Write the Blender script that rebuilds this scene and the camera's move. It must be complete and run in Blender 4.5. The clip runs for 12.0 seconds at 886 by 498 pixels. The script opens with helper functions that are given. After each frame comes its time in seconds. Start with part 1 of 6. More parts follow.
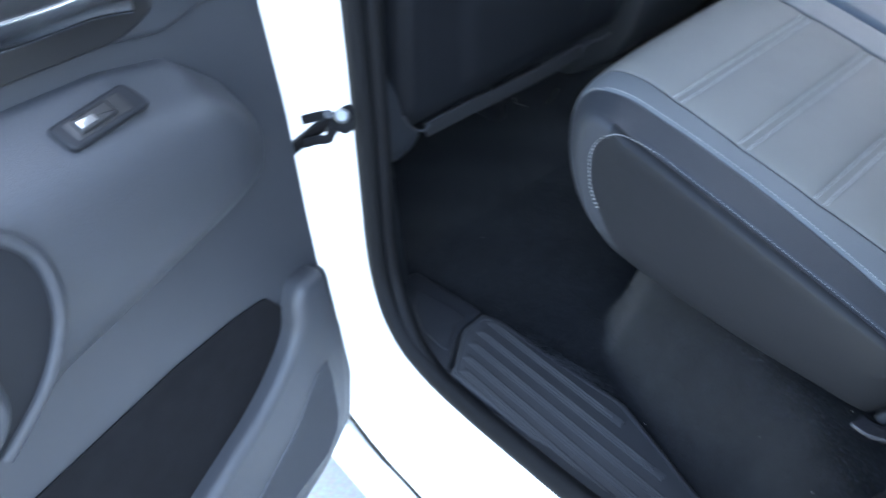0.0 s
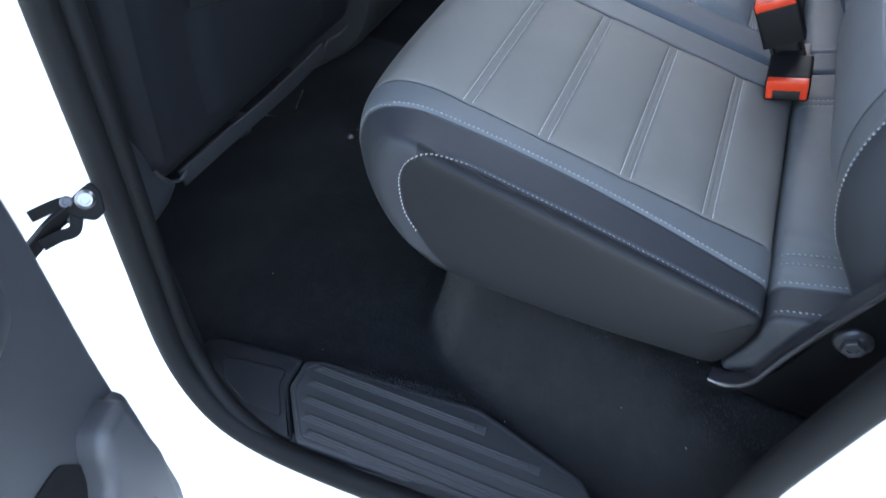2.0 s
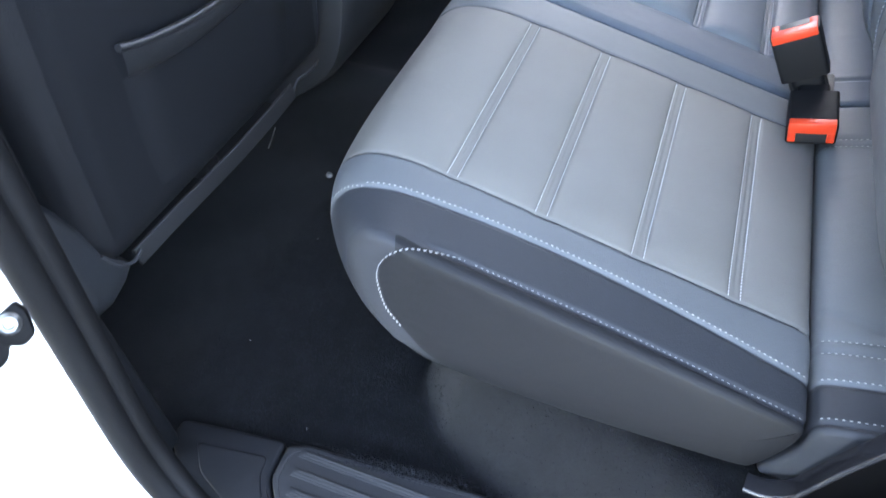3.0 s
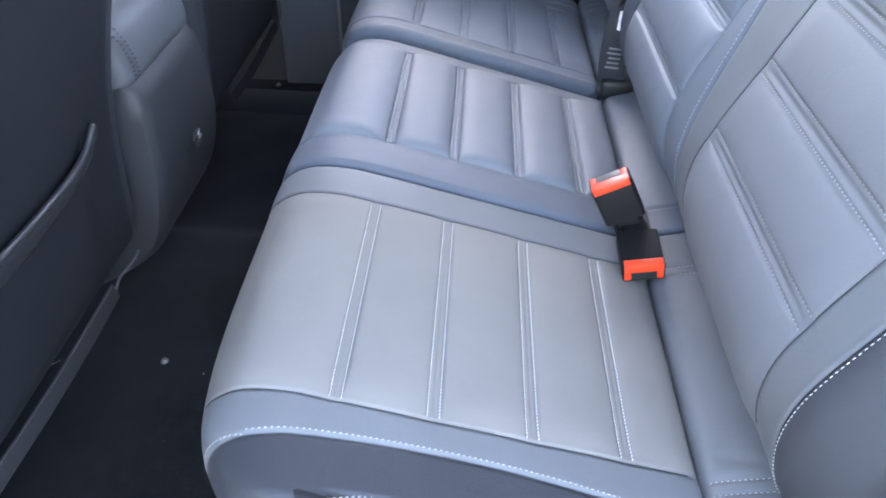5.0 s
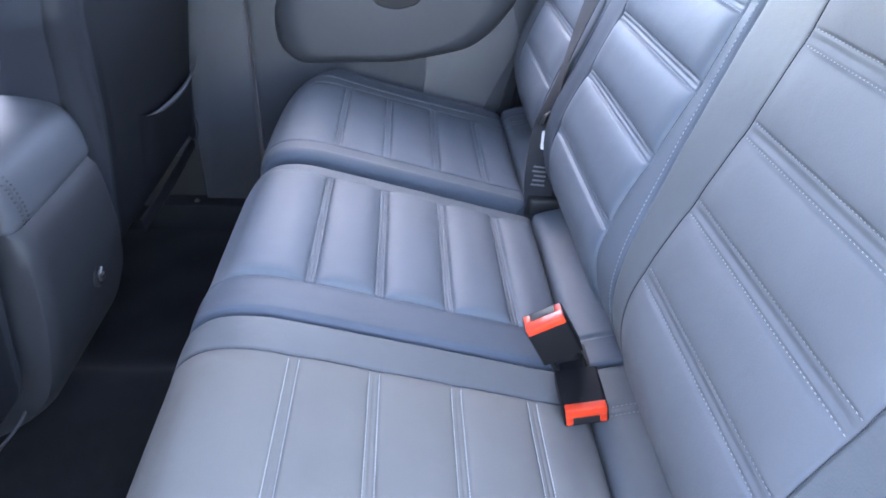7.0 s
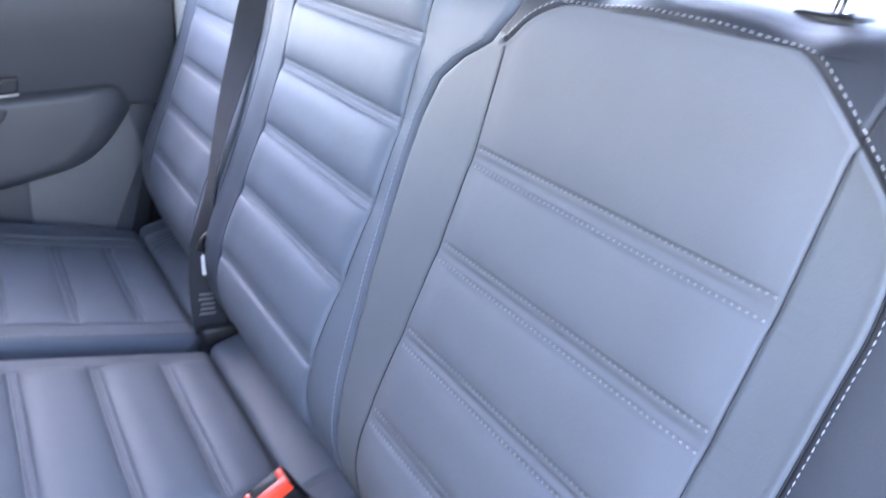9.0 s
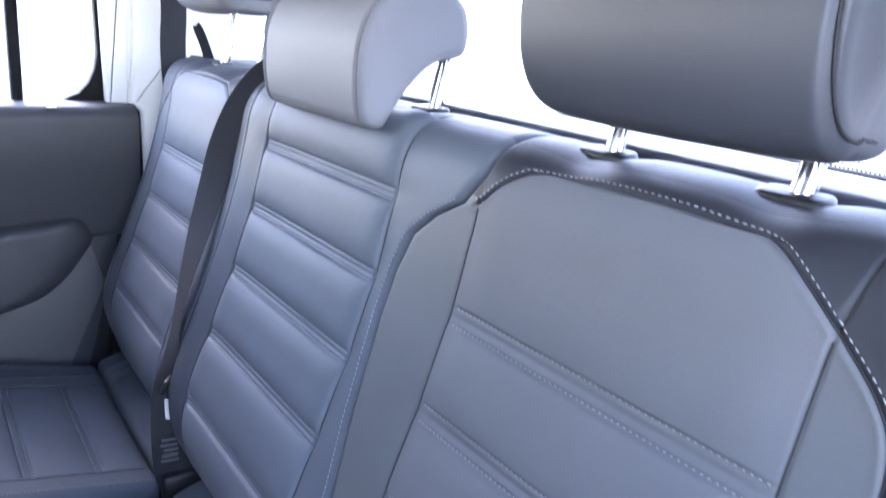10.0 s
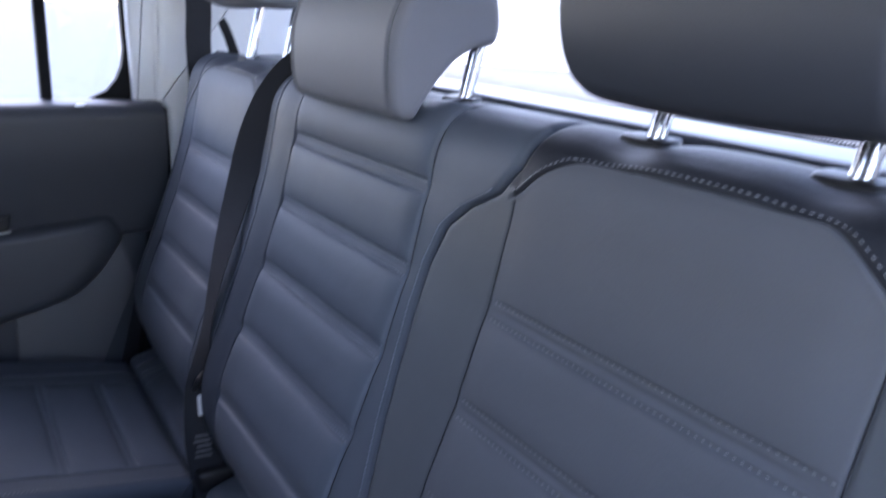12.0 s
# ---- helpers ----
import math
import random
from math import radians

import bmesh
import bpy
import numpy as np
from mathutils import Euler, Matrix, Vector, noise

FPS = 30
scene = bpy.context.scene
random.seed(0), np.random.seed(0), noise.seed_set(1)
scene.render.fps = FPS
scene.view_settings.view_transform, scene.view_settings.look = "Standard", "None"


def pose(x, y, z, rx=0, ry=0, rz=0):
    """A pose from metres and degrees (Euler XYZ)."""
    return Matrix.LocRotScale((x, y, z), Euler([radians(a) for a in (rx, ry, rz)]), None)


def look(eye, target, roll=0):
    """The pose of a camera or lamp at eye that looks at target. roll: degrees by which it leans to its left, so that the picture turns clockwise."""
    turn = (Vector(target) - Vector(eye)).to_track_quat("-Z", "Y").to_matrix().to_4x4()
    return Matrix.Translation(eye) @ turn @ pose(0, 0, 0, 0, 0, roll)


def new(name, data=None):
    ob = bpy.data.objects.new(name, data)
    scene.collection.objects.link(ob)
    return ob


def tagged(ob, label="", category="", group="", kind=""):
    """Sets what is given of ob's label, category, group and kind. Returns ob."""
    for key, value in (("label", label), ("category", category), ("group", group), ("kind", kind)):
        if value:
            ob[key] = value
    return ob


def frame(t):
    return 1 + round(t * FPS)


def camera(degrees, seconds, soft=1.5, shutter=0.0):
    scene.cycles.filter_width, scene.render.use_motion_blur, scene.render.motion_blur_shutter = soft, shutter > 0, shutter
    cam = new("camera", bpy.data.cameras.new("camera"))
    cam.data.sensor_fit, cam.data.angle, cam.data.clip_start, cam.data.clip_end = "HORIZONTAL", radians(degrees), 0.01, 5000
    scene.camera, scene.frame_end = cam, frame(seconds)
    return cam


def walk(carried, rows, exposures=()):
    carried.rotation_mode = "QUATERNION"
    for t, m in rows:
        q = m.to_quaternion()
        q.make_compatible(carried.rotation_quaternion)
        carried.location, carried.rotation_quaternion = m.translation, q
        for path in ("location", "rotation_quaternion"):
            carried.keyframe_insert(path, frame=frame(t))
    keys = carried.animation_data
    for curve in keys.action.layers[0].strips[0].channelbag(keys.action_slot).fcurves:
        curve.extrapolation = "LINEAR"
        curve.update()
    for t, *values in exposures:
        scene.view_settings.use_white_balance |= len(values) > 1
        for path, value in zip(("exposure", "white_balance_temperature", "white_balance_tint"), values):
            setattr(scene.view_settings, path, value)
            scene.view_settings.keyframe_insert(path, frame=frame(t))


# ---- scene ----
cam = camera(66.1, 12.0, shutter=0.5)
PATH = [
    (0, (-0.5522, -0.0048, 0.8665), (-0.1028, 0.5780, 0.1894), -4.99),
    (0.5, (-0.5684, 0.0713, 0.8714), (0.0084, 0.4635, 0.1548), -0.90),
    (1, (-0.5671, 0.0944, 0.8604), (0.0428, 0.4046, 0.1311), 0.78),
    (1.5, (-0.5493, 0.1109, 0.8641), (0.0895, 0.3829, 0.1445), 0.75),
    (2, (-0.5031, 0.1330, 0.8658), (0.1340, 0.4117, 0.1472), -0.38),
    (2.5, (-0.4159, 0.1669, 0.8584), (0.2077, 0.4313, 0.1227), -1.05),
    (3, (-0.3643, 0.1814, 0.8693), (0.2615, 0.4478, 0.1362), -2.71),
    (3.2, (-0.3531, 0.1918, 0.8786), (0.2965, 0.4322, 0.1574), -2.12),
    (4.8, (-0.2873, 0.2530, 0.9410), (0.4704, 0.3090, 0.2908), 0.71),
    (5, (-0.2817, 0.2555, 0.9439), (0.4805, 0.2854, 0.2972), 1.44),
    (5.5, (-0.2605, 0.2579, 0.9503), (0.5206, 0.2369, 0.3262), 2.14),
    (6, (-0.2357, 0.2515, 0.9577), (0.5657, 0.2158, 0.3607), 2.78),
    (6.5, (-0.2197, 0.2293, 0.9647), (0.6022, 0.2147, 0.3952), 2.19),
    (6.7, (-0.2085, 0.2335, 0.9665), (0.6190, 0.2076, 0.4056), 2.41),
    (8.3, (-0.0905, 0.2804, 0.9764), (0.7041, -0.0640, 0.4764), 4.71),
    (8.5, (-0.0799, 0.2726, 0.9811), (0.6948, -0.1258, 0.4902), 5.21),
    (9, (-0.0613, 0.2511, 0.9995), (0.6646, -0.2801, 0.5625), 5.40),
    (9.5, (-0.0466, 0.2459, 1.0250), (0.6749, -0.3369, 0.6509), 4.78),
    (10, (-0.0305, 0.2495, 1.0505), (0.7124, -0.3465, 0.7459), 4.58),
    (10.5, (-0.0247, 0.2498, 1.0672), (0.7364, -0.3509, 0.8224), 3.71),
    (11, (-0.0244, 0.2405, 1.0767), (0.7340, -0.3696, 0.8474), 2.61),
    (11.5, (-0.0170, 0.2362, 1.0756), (0.7291, -0.3851, 0.8363), 2.46),
    (12, (-0.0132, 0.2519, 1.0456), (0.7459, -0.3170, 0.7291), 3.24),
]
EXPOSURE = [(0.0, 4.6, 7400, 11), (0.5, 4.6, 7750, 12), (1.0, 4.55, 7850, 12), (1.5, 4.38, 7700, 12), (2.0, 4.47, 8000, 12), (2.5, 4.95, 8150, 13), (3.2, 5.38, 8250, 15), (4.8, 5.55, 8200, 19), (6.7, 5.36, 7350, 21), (8.3, 5.45, 7200, 25), (9.5, 4.92, 7150, 27), (10.5, 4.2, 7100, 28), (12.0, 3.28, 7000, 28)]
walk(cam, [(t, look(eye, target, roll)) for t, eye, target, roll in PATH], EXPOSURE)

# ---- light ----
world = bpy.data.worlds.new("sky")
scene.world = world
world.use_nodes = True
wn = world.node_tree.nodes
sky = wn.new("ShaderNodeTexSky")
sky.sky_type = "NISHITA"
sky.sun_disc = False
sky.sun_elevation = radians(46)
sky.dust_density = 0.7
sky.ozone_density = 1.5
sky.sun_rotation = radians(79)
wn["Background"].inputs[1].default_value = 0.15
world.node_tree.links.new(sky.outputs[0], wn["Background"].inputs[0])
sun = new("sun", bpy.data.lights.new("sun", "SUN"))
sun.data.energy = 0.42
sun.data.angle = radians(112)
sun.data.color = (0.78, 0.89, 1.0)
sun.matrix_world = look((4, 0.8, 4.2), (0, 0, 0))


# ---- materials ----
def material(name, colour, rough=0.5, metal=0.0, grain=0.0, grain_size=0.002, mottle=0.08, mottle_size=0.08, bump=0.0, spec=0.5, sheen=0.0, coat=0.0, crease=0.0):
    """Procedural surface: colour with mottling at two scales and a fine relief."""
    m = bpy.data.materials.new(name)
    m.use_nodes = True
    nt = m.node_tree
    b = nt.nodes["Principled BSDF"]
    b.inputs["Roughness"].default_value = rough
    b.inputs["Metallic"].default_value = metal
    b.inputs["Specular IOR Level"].default_value = spec
    if sheen:
        b.inputs["Sheen Weight"].default_value = sheen
        b.inputs["Sheen Roughness"].default_value = 0.5
    if coat:
        b.inputs["Coat Weight"].default_value = coat
        b.inputs["Coat Roughness"].default_value = 0.06
    tc = nt.nodes.new("ShaderNodeTexCoord")
    n1 = nt.nodes.new("ShaderNodeTexNoise")
    n1.inputs["Scale"].default_value = 1.0 / mottle_size
    n1.inputs["Detail"].default_value = 5
    n2 = nt.nodes.new("ShaderNodeTexNoise")
    n2.inputs["Scale"].default_value = 1.0 / grain_size
    n2.inputs["Detail"].default_value = 3
    mix = nt.nodes.new("ShaderNodeMix")
    mix.data_type = "RGBA"
    mix.inputs[6].default_value = (*[c * (1 - mottle) for c in colour], 1)
    mix.inputs[7].default_value = (*[min(1, c * (1 + mottle)) for c in colour], 1)
    mix2 = nt.nodes.new("ShaderNodeMix")
    mix2.data_type = "RGBA"
    mix2.blend_type = "MULTIPLY"
    mix2.inputs[0].default_value = grain
    for a, b_ in ((tc.outputs["Object"], n1.inputs["Vector"]), (tc.outputs["Object"], n2.inputs["Vector"]), (n1.outputs["Fac"], mix.inputs[0]),
                  (mix.outputs[2], mix2.inputs[6]), (n2.outputs["Color"], mix2.inputs[7]), (mix2.outputs[2], b.inputs["Base Color"])):
        nt.links.new(a, b_)
    if bump:
        bp = nt.nodes.new("ShaderNodeBump")
        bp.inputs["Strength"].default_value = bump
        bp.inputs["Distance"].default_value = grain_size
        nt.links.new(n2.outputs["Fac"], bp.inputs["Height"])
        nt.links.new(bp.outputs["Normal"], b.inputs["Normal"])
        if crease:
            n3 = nt.nodes.new("ShaderNodeTexNoise")
            n3.inputs["Scale"].default_value = 26.0
            n3.inputs["Detail"].default_value = 2.0
            n3.inputs["Distortion"].default_value = 0.6
            bp2 = nt.nodes.new("ShaderNodeBump")
            bp2.inputs["Strength"].default_value = crease
            bp2.inputs["Distance"].default_value = 0.012
            nt.links.new(tc.outputs["Object"], n3.inputs["Vector"])
            nt.links.new(n3.outputs["Fac"], bp2.inputs["Height"])
            nt.links.new(bp2.outputs["Normal"], bp.inputs["Normal"])
    return m


def two_tone(name, light, dark, rough=0.42, spec=0.5):
    """Leather in two shades that meet at a seam, which the mesh marks."""
    m = material(name, light, rough, grain=0.14, grain_size=0.0016, mottle=0.09, mottle_size=0.07, bump=0.16, crease=0.06, spec=spec)
    nt = m.node_tree
    b = nt.nodes["Principled BSDF"]
    was = b.inputs["Base Color"].links[0].from_socket
    at = nt.nodes.new("ShaderNodeAttribute")
    at.attribute_name = "tone"
    step = nt.nodes.new("ShaderNodeMapRange")
    step.inputs["From Min"].default_value = 0.47
    step.inputs["From Max"].default_value = 0.53
    mul = nt.nodes.new("ShaderNodeMix")
    mul.data_type = "RGBA"
    mul.blend_type = "MULTIPLY"
    mul.inputs[7].default_value = (*[d / l for d, l in zip(dark, light)], 1)
    nt.links.new(at.outputs["Fac"], step.inputs["Value"])
    nt.links.new(step.outputs["Result"], mul.inputs[0])
    nt.links.new(was, mul.inputs[6])
    nt.links.new(mul.outputs[2], b.inputs["Base Color"])
    return m


M_LIGHT = two_tone("grey_leather", (0.106, 0.112, 0.116), (0.027, 0.0292, 0.0335), 0.52, 0.24)
# Next three: near leather and insert copied, cooler daylight put into their colour.
M_FARINSERT = two_tone("cool_lit_insert", (0.099, 0.114, 0.133), (0.049, 0.057, 0.068), 0.58, 0.3)
M_MID = two_tone("cool_lit_leather", (0.094, 0.108, 0.125), (0.070, 0.083, 0.102), 0.56, 0.32)
M_MIDBACK = two_tone("cool_lit_back_leather", (0.094, 0.108, 0.125), (0.047, 0.056, 0.071), 0.54, 0.34)
M_INSERT = two_tone("soft_grey_insert", (0.141, 0.1345, 0.1225), (0.04624, 0.04828, 0.05372), 0.7)
# Same insert as the cushion, its cooler, dimmer light put into the colour.
M_BACKINSERT = two_tone("cool_shade_insert", (0.113, 0.1168, 0.124), (0.04624, 0.04828, 0.05372), 0.68, 0.4)
M_SIDE = two_tone("side_vinyl", (0.0074, 0.0078, 0.0093), (0.027, 0.0292, 0.0335), 0.6, 0.22)
M_FLUTETHREAD = material("flute_thread", (0.26, 0.26, 0.258), 0.7, mottle=0.1, mottle_size=0.01)
M_PALETHREAD = material("pale_thread", (0.43, 0.427, 0.418), 0.7, mottle=0.1, mottle_size=0.01)
M_COOLTHREAD = material("cool_grey_thread", (0.23, 0.25, 0.28), 0.7, mottle=0.1, mottle_size=0.01)
M_GREYINSERT = material("grey_door_insert", (0.0816, 0.08296, 0.08704), 0.6, grain=0.15, grain_size=0.0015, mottle=0.06, bump=0.2)
M_SEAM = material("seam_shadow", (0.018, 0.0187, 0.021), 0.85, mottle=0.1, mottle_size=0.01)
M_CONTOUR = material("grey_thread", (0.30, 0.30, 0.31), 0.7, mottle=0.1, mottle_size=0.01)
M_THREAD = material("thread", (0.28, 0.275, 0.26), 0.7, mottle=0.1, mottle_size=0.01)
M_PLASTIC = material("dark_plastic", (0.0085, 0.009656, 0.0121), 0.55, grain=0.15, grain_size=0.0012, mottle=0.08, bump=0.25, spec=0.25)
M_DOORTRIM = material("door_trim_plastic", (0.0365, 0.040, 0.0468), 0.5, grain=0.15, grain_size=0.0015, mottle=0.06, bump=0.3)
# Same trim plastic, darkened: the open door's shade is in its colour.
M_SHADETRIM = material("shaded_door_trim_plastic", (0.0285, 0.0312, 0.0366), 0.5, grain=0.15, grain_size=0.0015, mottle=0.06, bump=0.3)
M_GREYTRIM = material("grey_pillar_trim", (0.76, 0.76, 0.755), 0.6, grain=0.08, grain_size=0.0015, mottle=0.04, bump=0.15)
M_CARPET = material("black_carpet", (0.0108, 0.0114, 0.0131), 1.0, grain=0.9, grain_size=0.0014, mottle=0.6, mottle_size=0.03, bump=0.9, sheen=0.1, spec=0.0)
M_FELT = material("black_felt", (0.0096, 0.0096, 0.0108), 0.95, grain=0.5, grain_size=0.002, mottle=0.4, mottle_size=0.03, bump=0.4, spec=0.1)
M_PILE = material("carpet_pile_fibre", (0.028, 0.0297, 0.034), 0.95, grain=0.5, grain_size=0.004, mottle=0.6, mottle_size=0.03, spec=0.0)
M_RUBBER = material("black_rubber", (0.0045, 0.0047, 0.0054), 0.65, grain=0.2, grain_size=0.002, mottle=0.1, bump=0.1, spec=0.16)
M_PAINT = material("white_paint", (0.8, 0.8, 0.8), 0.25, mottle=0.02, mottle_size=0.4, coat=0.6)
M_STEEL = material("black_steel", (0.011, 0.011, 0.0125), 0.3, mottle=0.15, mottle_size=0.02)
M_CHROME = material("chrome", (0.75, 0.76, 0.78), 0.12, 1.0, mottle=0.03, mottle_size=0.02)
M_ZINC = material("zinc_steel", (0.24, 0.24, 0.235), 0.4, 1.0, mottle=0.1, mottle_size=0.01)
M_RED = material("red_plastic", (0.6, 0.04, 0.012), 0.4, mottle=0.05, mottle_size=0.02)
M_CASE = material("buckle_plastic", (0.006, 0.0063, 0.0075), 0.55, grain=0.2, grain_size=0.001, mottle=0.1, bump=0.1, spec=0.16)
M_BLACK = material("black_plastic", (0.011, 0.011, 0.012), 0.45, grain=0.2, grain_size=0.001, mottle=0.1, bump=0.1)
M_WEB = material("belt_webbing", (0.01632, 0.01768, 0.02244), 0.85, grain=0.6, grain_size=0.0012, mottle=0.08, mottle_size=0.03, bump=0.4)
M_LABEL = material("white_label", (0.7, 0.7, 0.68), 0.6, mottle=0.04, mottle_size=0.01)
M_PRINT = material("grey_print", (0.11, 0.11, 0.115), 0.7, mottle=0.1, mottle_size=0.01)
M_GROUND = material("paving", (0.28, 0.277, 0.271), 0.9, grain=0.5, grain_size=0.01, mottle=0.3, mottle_size=0.3, bump=0.3)
M_ROOF = material("headliner", (0.66, 0.67, 0.68), 0.9, grain=0.2, grain_size=0.002, mottle=0.05, bump=0.2)
M_WALL = material("pale_render", (0.75, 0.74, 0.72), 0.9, grain=0.2, grain_size=0.02, mottle=0.06, mottle_size=1.0)
M_PANE = material("dark_window", (0.03, 0.034, 0.04), 0.2, mottle=0.1, mottle_size=0.5)


def glass():
    m = bpy.data.materials.new("window_glass")
    m.use_nodes = True
    nt = m.node_tree
    b = nt.nodes["Principled BSDF"]
    b.inputs["Transmission Weight"].default_value = 1.0
    b.inputs["Roughness"].default_value = 0.0
    b.inputs["IOR"].default_value = 1.05
    b.inputs["Base Color"].default_value = (0.97, 0.98, 0.98, 1)
    return m


def tinted_glass(name, tint):
    """Glass with a tint added to cool and dim incoming daylight, a little gloss."""
    m = bpy.data.materials.new(name)
    m.use_nodes = True
    nt = m.node_tree
    nt.nodes.remove(nt.nodes["Principled BSDF"])
    clear = nt.nodes.new("ShaderNodeBsdfTransparent")
    clear.inputs["Color"].default_value = (*tint, 1)
    gloss = nt.nodes.new("ShaderNodeBsdfGlossy")
    gloss.inputs["Roughness"].default_value = 0.02
    mix = nt.nodes.new("ShaderNodeMixShader")
    mix.inputs[0].default_value = 0.05
    nt.links.new(clear.outputs[0], mix.inputs[1])
    nt.links.new(gloss.outputs[0], mix.inputs[2])
    nt.links.new(mix.outputs[0], nt.nodes["Material Output"].inputs[0])
    return m


M_GLASS = glass()
M_TINTED = tinted_glass("tinted_glass", (0.85, 0.895, 0.945))


# ---- mesh helpers ----
def mesh_of(name, verts, faces, mat, smooth=True):
    me = bpy.data.meshes.new(name)
    me.from_pydata([tuple(v) for v in verts], [], [tuple(f) for f in faces])
    me.materials.append(mat)
    if smooth:
        me.shade_smooth()
    me.update()
    return me


def thing(name, label, category, at=(0, 0, 0), group="", kind=""):
    ob = new(name)
    ob.empty_display_size = 0.05
    ob.location = at
    bpy.context.view_layer.update()
    return tagged(ob, label, category, group, kind)


def hang(ob, parent, label="", kind=""):
    """Makes ob a part of parent, keeping its place."""
    if parent is not None:
        ob.parent = parent
        loc = Matrix.Translation(parent.location)
        p = parent
        while p.parent is not None:
            loc = Matrix.Translation(p.parent.location) @ p.matrix_parent_inverse @ loc
            p = p.parent
        ob.matrix_parent_inverse = loc.inverted()
    return tagged(ob, label, kind=kind)


def part(name, bm, mat, parent=None, label="", smooth=True, kind=""):
    """Links a bmesh as one mesh object under a thing or part."""
    me = bpy.data.meshes.new(name)
    bmesh.ops.recalc_face_normals(bm, faces=bm.faces)
    bm.to_mesh(me)
    bm.free()
    me.materials.append(mat)
    if smooth:
        me.shade_smooth()
        me.set_sharp_from_angle(angle=radians(40))
    return hang(new(name, me), parent, label, kind)


def catmull(points, step, closed=False):
    """A smooth line through the points, sampled about every step metres."""
    p = np.array(points, float)
    n = len(p)
    out = []
    for i in range(n if closed else n - 1):
        if closed:
            a, b, c, d = p[(i - 1) % n], p[i], p[(i + 1) % n], p[(i + 2) % n]
        else:
            a, b, c, d = p[max(i - 1, 0)], p[i], p[i + 1], p[min(i + 2, n - 1)]
        k = max(2, int(np.linalg.norm(c - b) / step) * 2)
        t = np.linspace(0, 1, k, endpoint=False)[:, None]
        out.append(0.5 * ((2 * b) + (c - a) * t + (2 * a - 5 * b + 4 * c - d) * t ** 2 + (3 * b - a - 3 * c + d) * t ** 3))
    if not closed:
        out.append(p[-1:])
    q = np.concatenate(out)
    if closed:
        q = np.concatenate([q, q[:1]])
    s = np.r_[0, np.cumsum(np.linalg.norm(np.diff(q, axis=0), axis=1))]
    m = max(3, int(s[-1] / step) + 1)
    at = np.linspace(0, s[-1], m)
    r = np.stack([np.interp(at, s, q[:, k]) for k in range(p.shape[1])], 1)
    return r[:-1] if closed else r


def sweep(path, profile, up=(0, 0, 1), closed=False, cap=True):
    """A bmesh of a closed profile (right, up) carried along a path."""
    path = np.array(path, float)
    bm = bmesh.new()
    n = len(path)
    rings = []
    ref = Vector(up)
    for i in range(n):
        t = Vector(path[(i + 1) % n] - path[i - 1]) if closed else Vector(path[min(i + 1, n - 1)] - path[max(i - 1, 0)])
        t.normalize()
        side = t.cross(ref).normalized()
        over = side.cross(t).normalized()
        rings.append([bm.verts.new(Vector(path[i]) + side * a + over * b) for a, b in profile])
    k = len(profile)
    for i in range(n if closed else n - 1):
        a, b = rings[i], rings[(i + 1) % n]
        for j in range(k):
            bm.faces.new((a[j], a[(j + 1) % k], b[(j + 1) % k], b[j]))
    if cap and not closed:
        bm.faces.new(rings[0][::-1])
        bm.faces.new(rings[-1])
    return bm


def circle(r, n=12, squash=1.0):
    return [(r * math.cos(2 * math.pi * i / n), r * squash * math.sin(2 * math.pi * i / n)) for i in range(n)]


def tube(path, r, n=12, up=(0, 0, 1), squash=1.0):
    return sweep(path, circle(r, n, squash), up)


def rounded(points, r, n=4):
    """A polygon with its corners rounded."""
    out = []
    k = len(points)
    for i in range(k):
        a, b, c = (np.array(points[j % k], float) for j in (i - 1, i, i + 1))
        ra = min(r, np.linalg.norm(a - b) * 0.45, np.linalg.norm(c - b) * 0.45)
        p, q = b + (a - b) / np.linalg.norm(a - b) * ra, b + (c - b) / np.linalg.norm(c - b) * ra
        for t in np.linspace(0, 1, n + 1):
            out.append(tuple((1 - t) ** 2 * p + 2 * t * (1 - t) * b + t ** 2 * q))
    return out


def slab(outline, frame_, thick, bevel=0.004, segs=3, back=0.0):
    """A slab with this outline (a, b) in the frame (origin, right, up, out): from back to thick along out, its front edges bevelled."""
    o, ra, ub, nb = (Vector(v) for v in frame_)
    bm = bmesh.new()
    pts = [Vector((a, b, 0)) for a, b in outline]
    c = sum(pts, Vector()) / len(pts)
    steps = [(0.0, back)]
    for i in range(segs + 1):
        t = i / segs * math.pi / 2
        steps.append((bevel * (1 - math.cos(t)), thick - bevel + bevel * math.sin(t)))
    # inward normals of the outline
    n = len(pts)
    area = sum(pts[i].x * pts[(i + 1) % n].y - pts[(i + 1) % n].x * pts[i].y for i in range(n))
    sg = 1 if area > 0 else -1
    ins = []
    for i in range(n):
        t = (pts[(i + 1) % n] - pts[i - 1]).normalized()
        ins.append(Vector((-t.y, t.x, 0)) * sg)
    rings = []
    for inset, h in steps:
        rings.append([bm.verts.new(o + ra * (p.x + q.x * inset) + ub * (p.y + q.y * inset) + nb * h) for p, q in zip(pts, ins)])
    for a, b in zip(rings, rings[1:]):
        for i in range(n):
            bm.faces.new((a[i], a[(i + 1) % n], b[(i + 1) % n], b[i]))
    bm.faces.new(rings[-1])
    bm.faces.new(rings[0][::-1])
    return bm


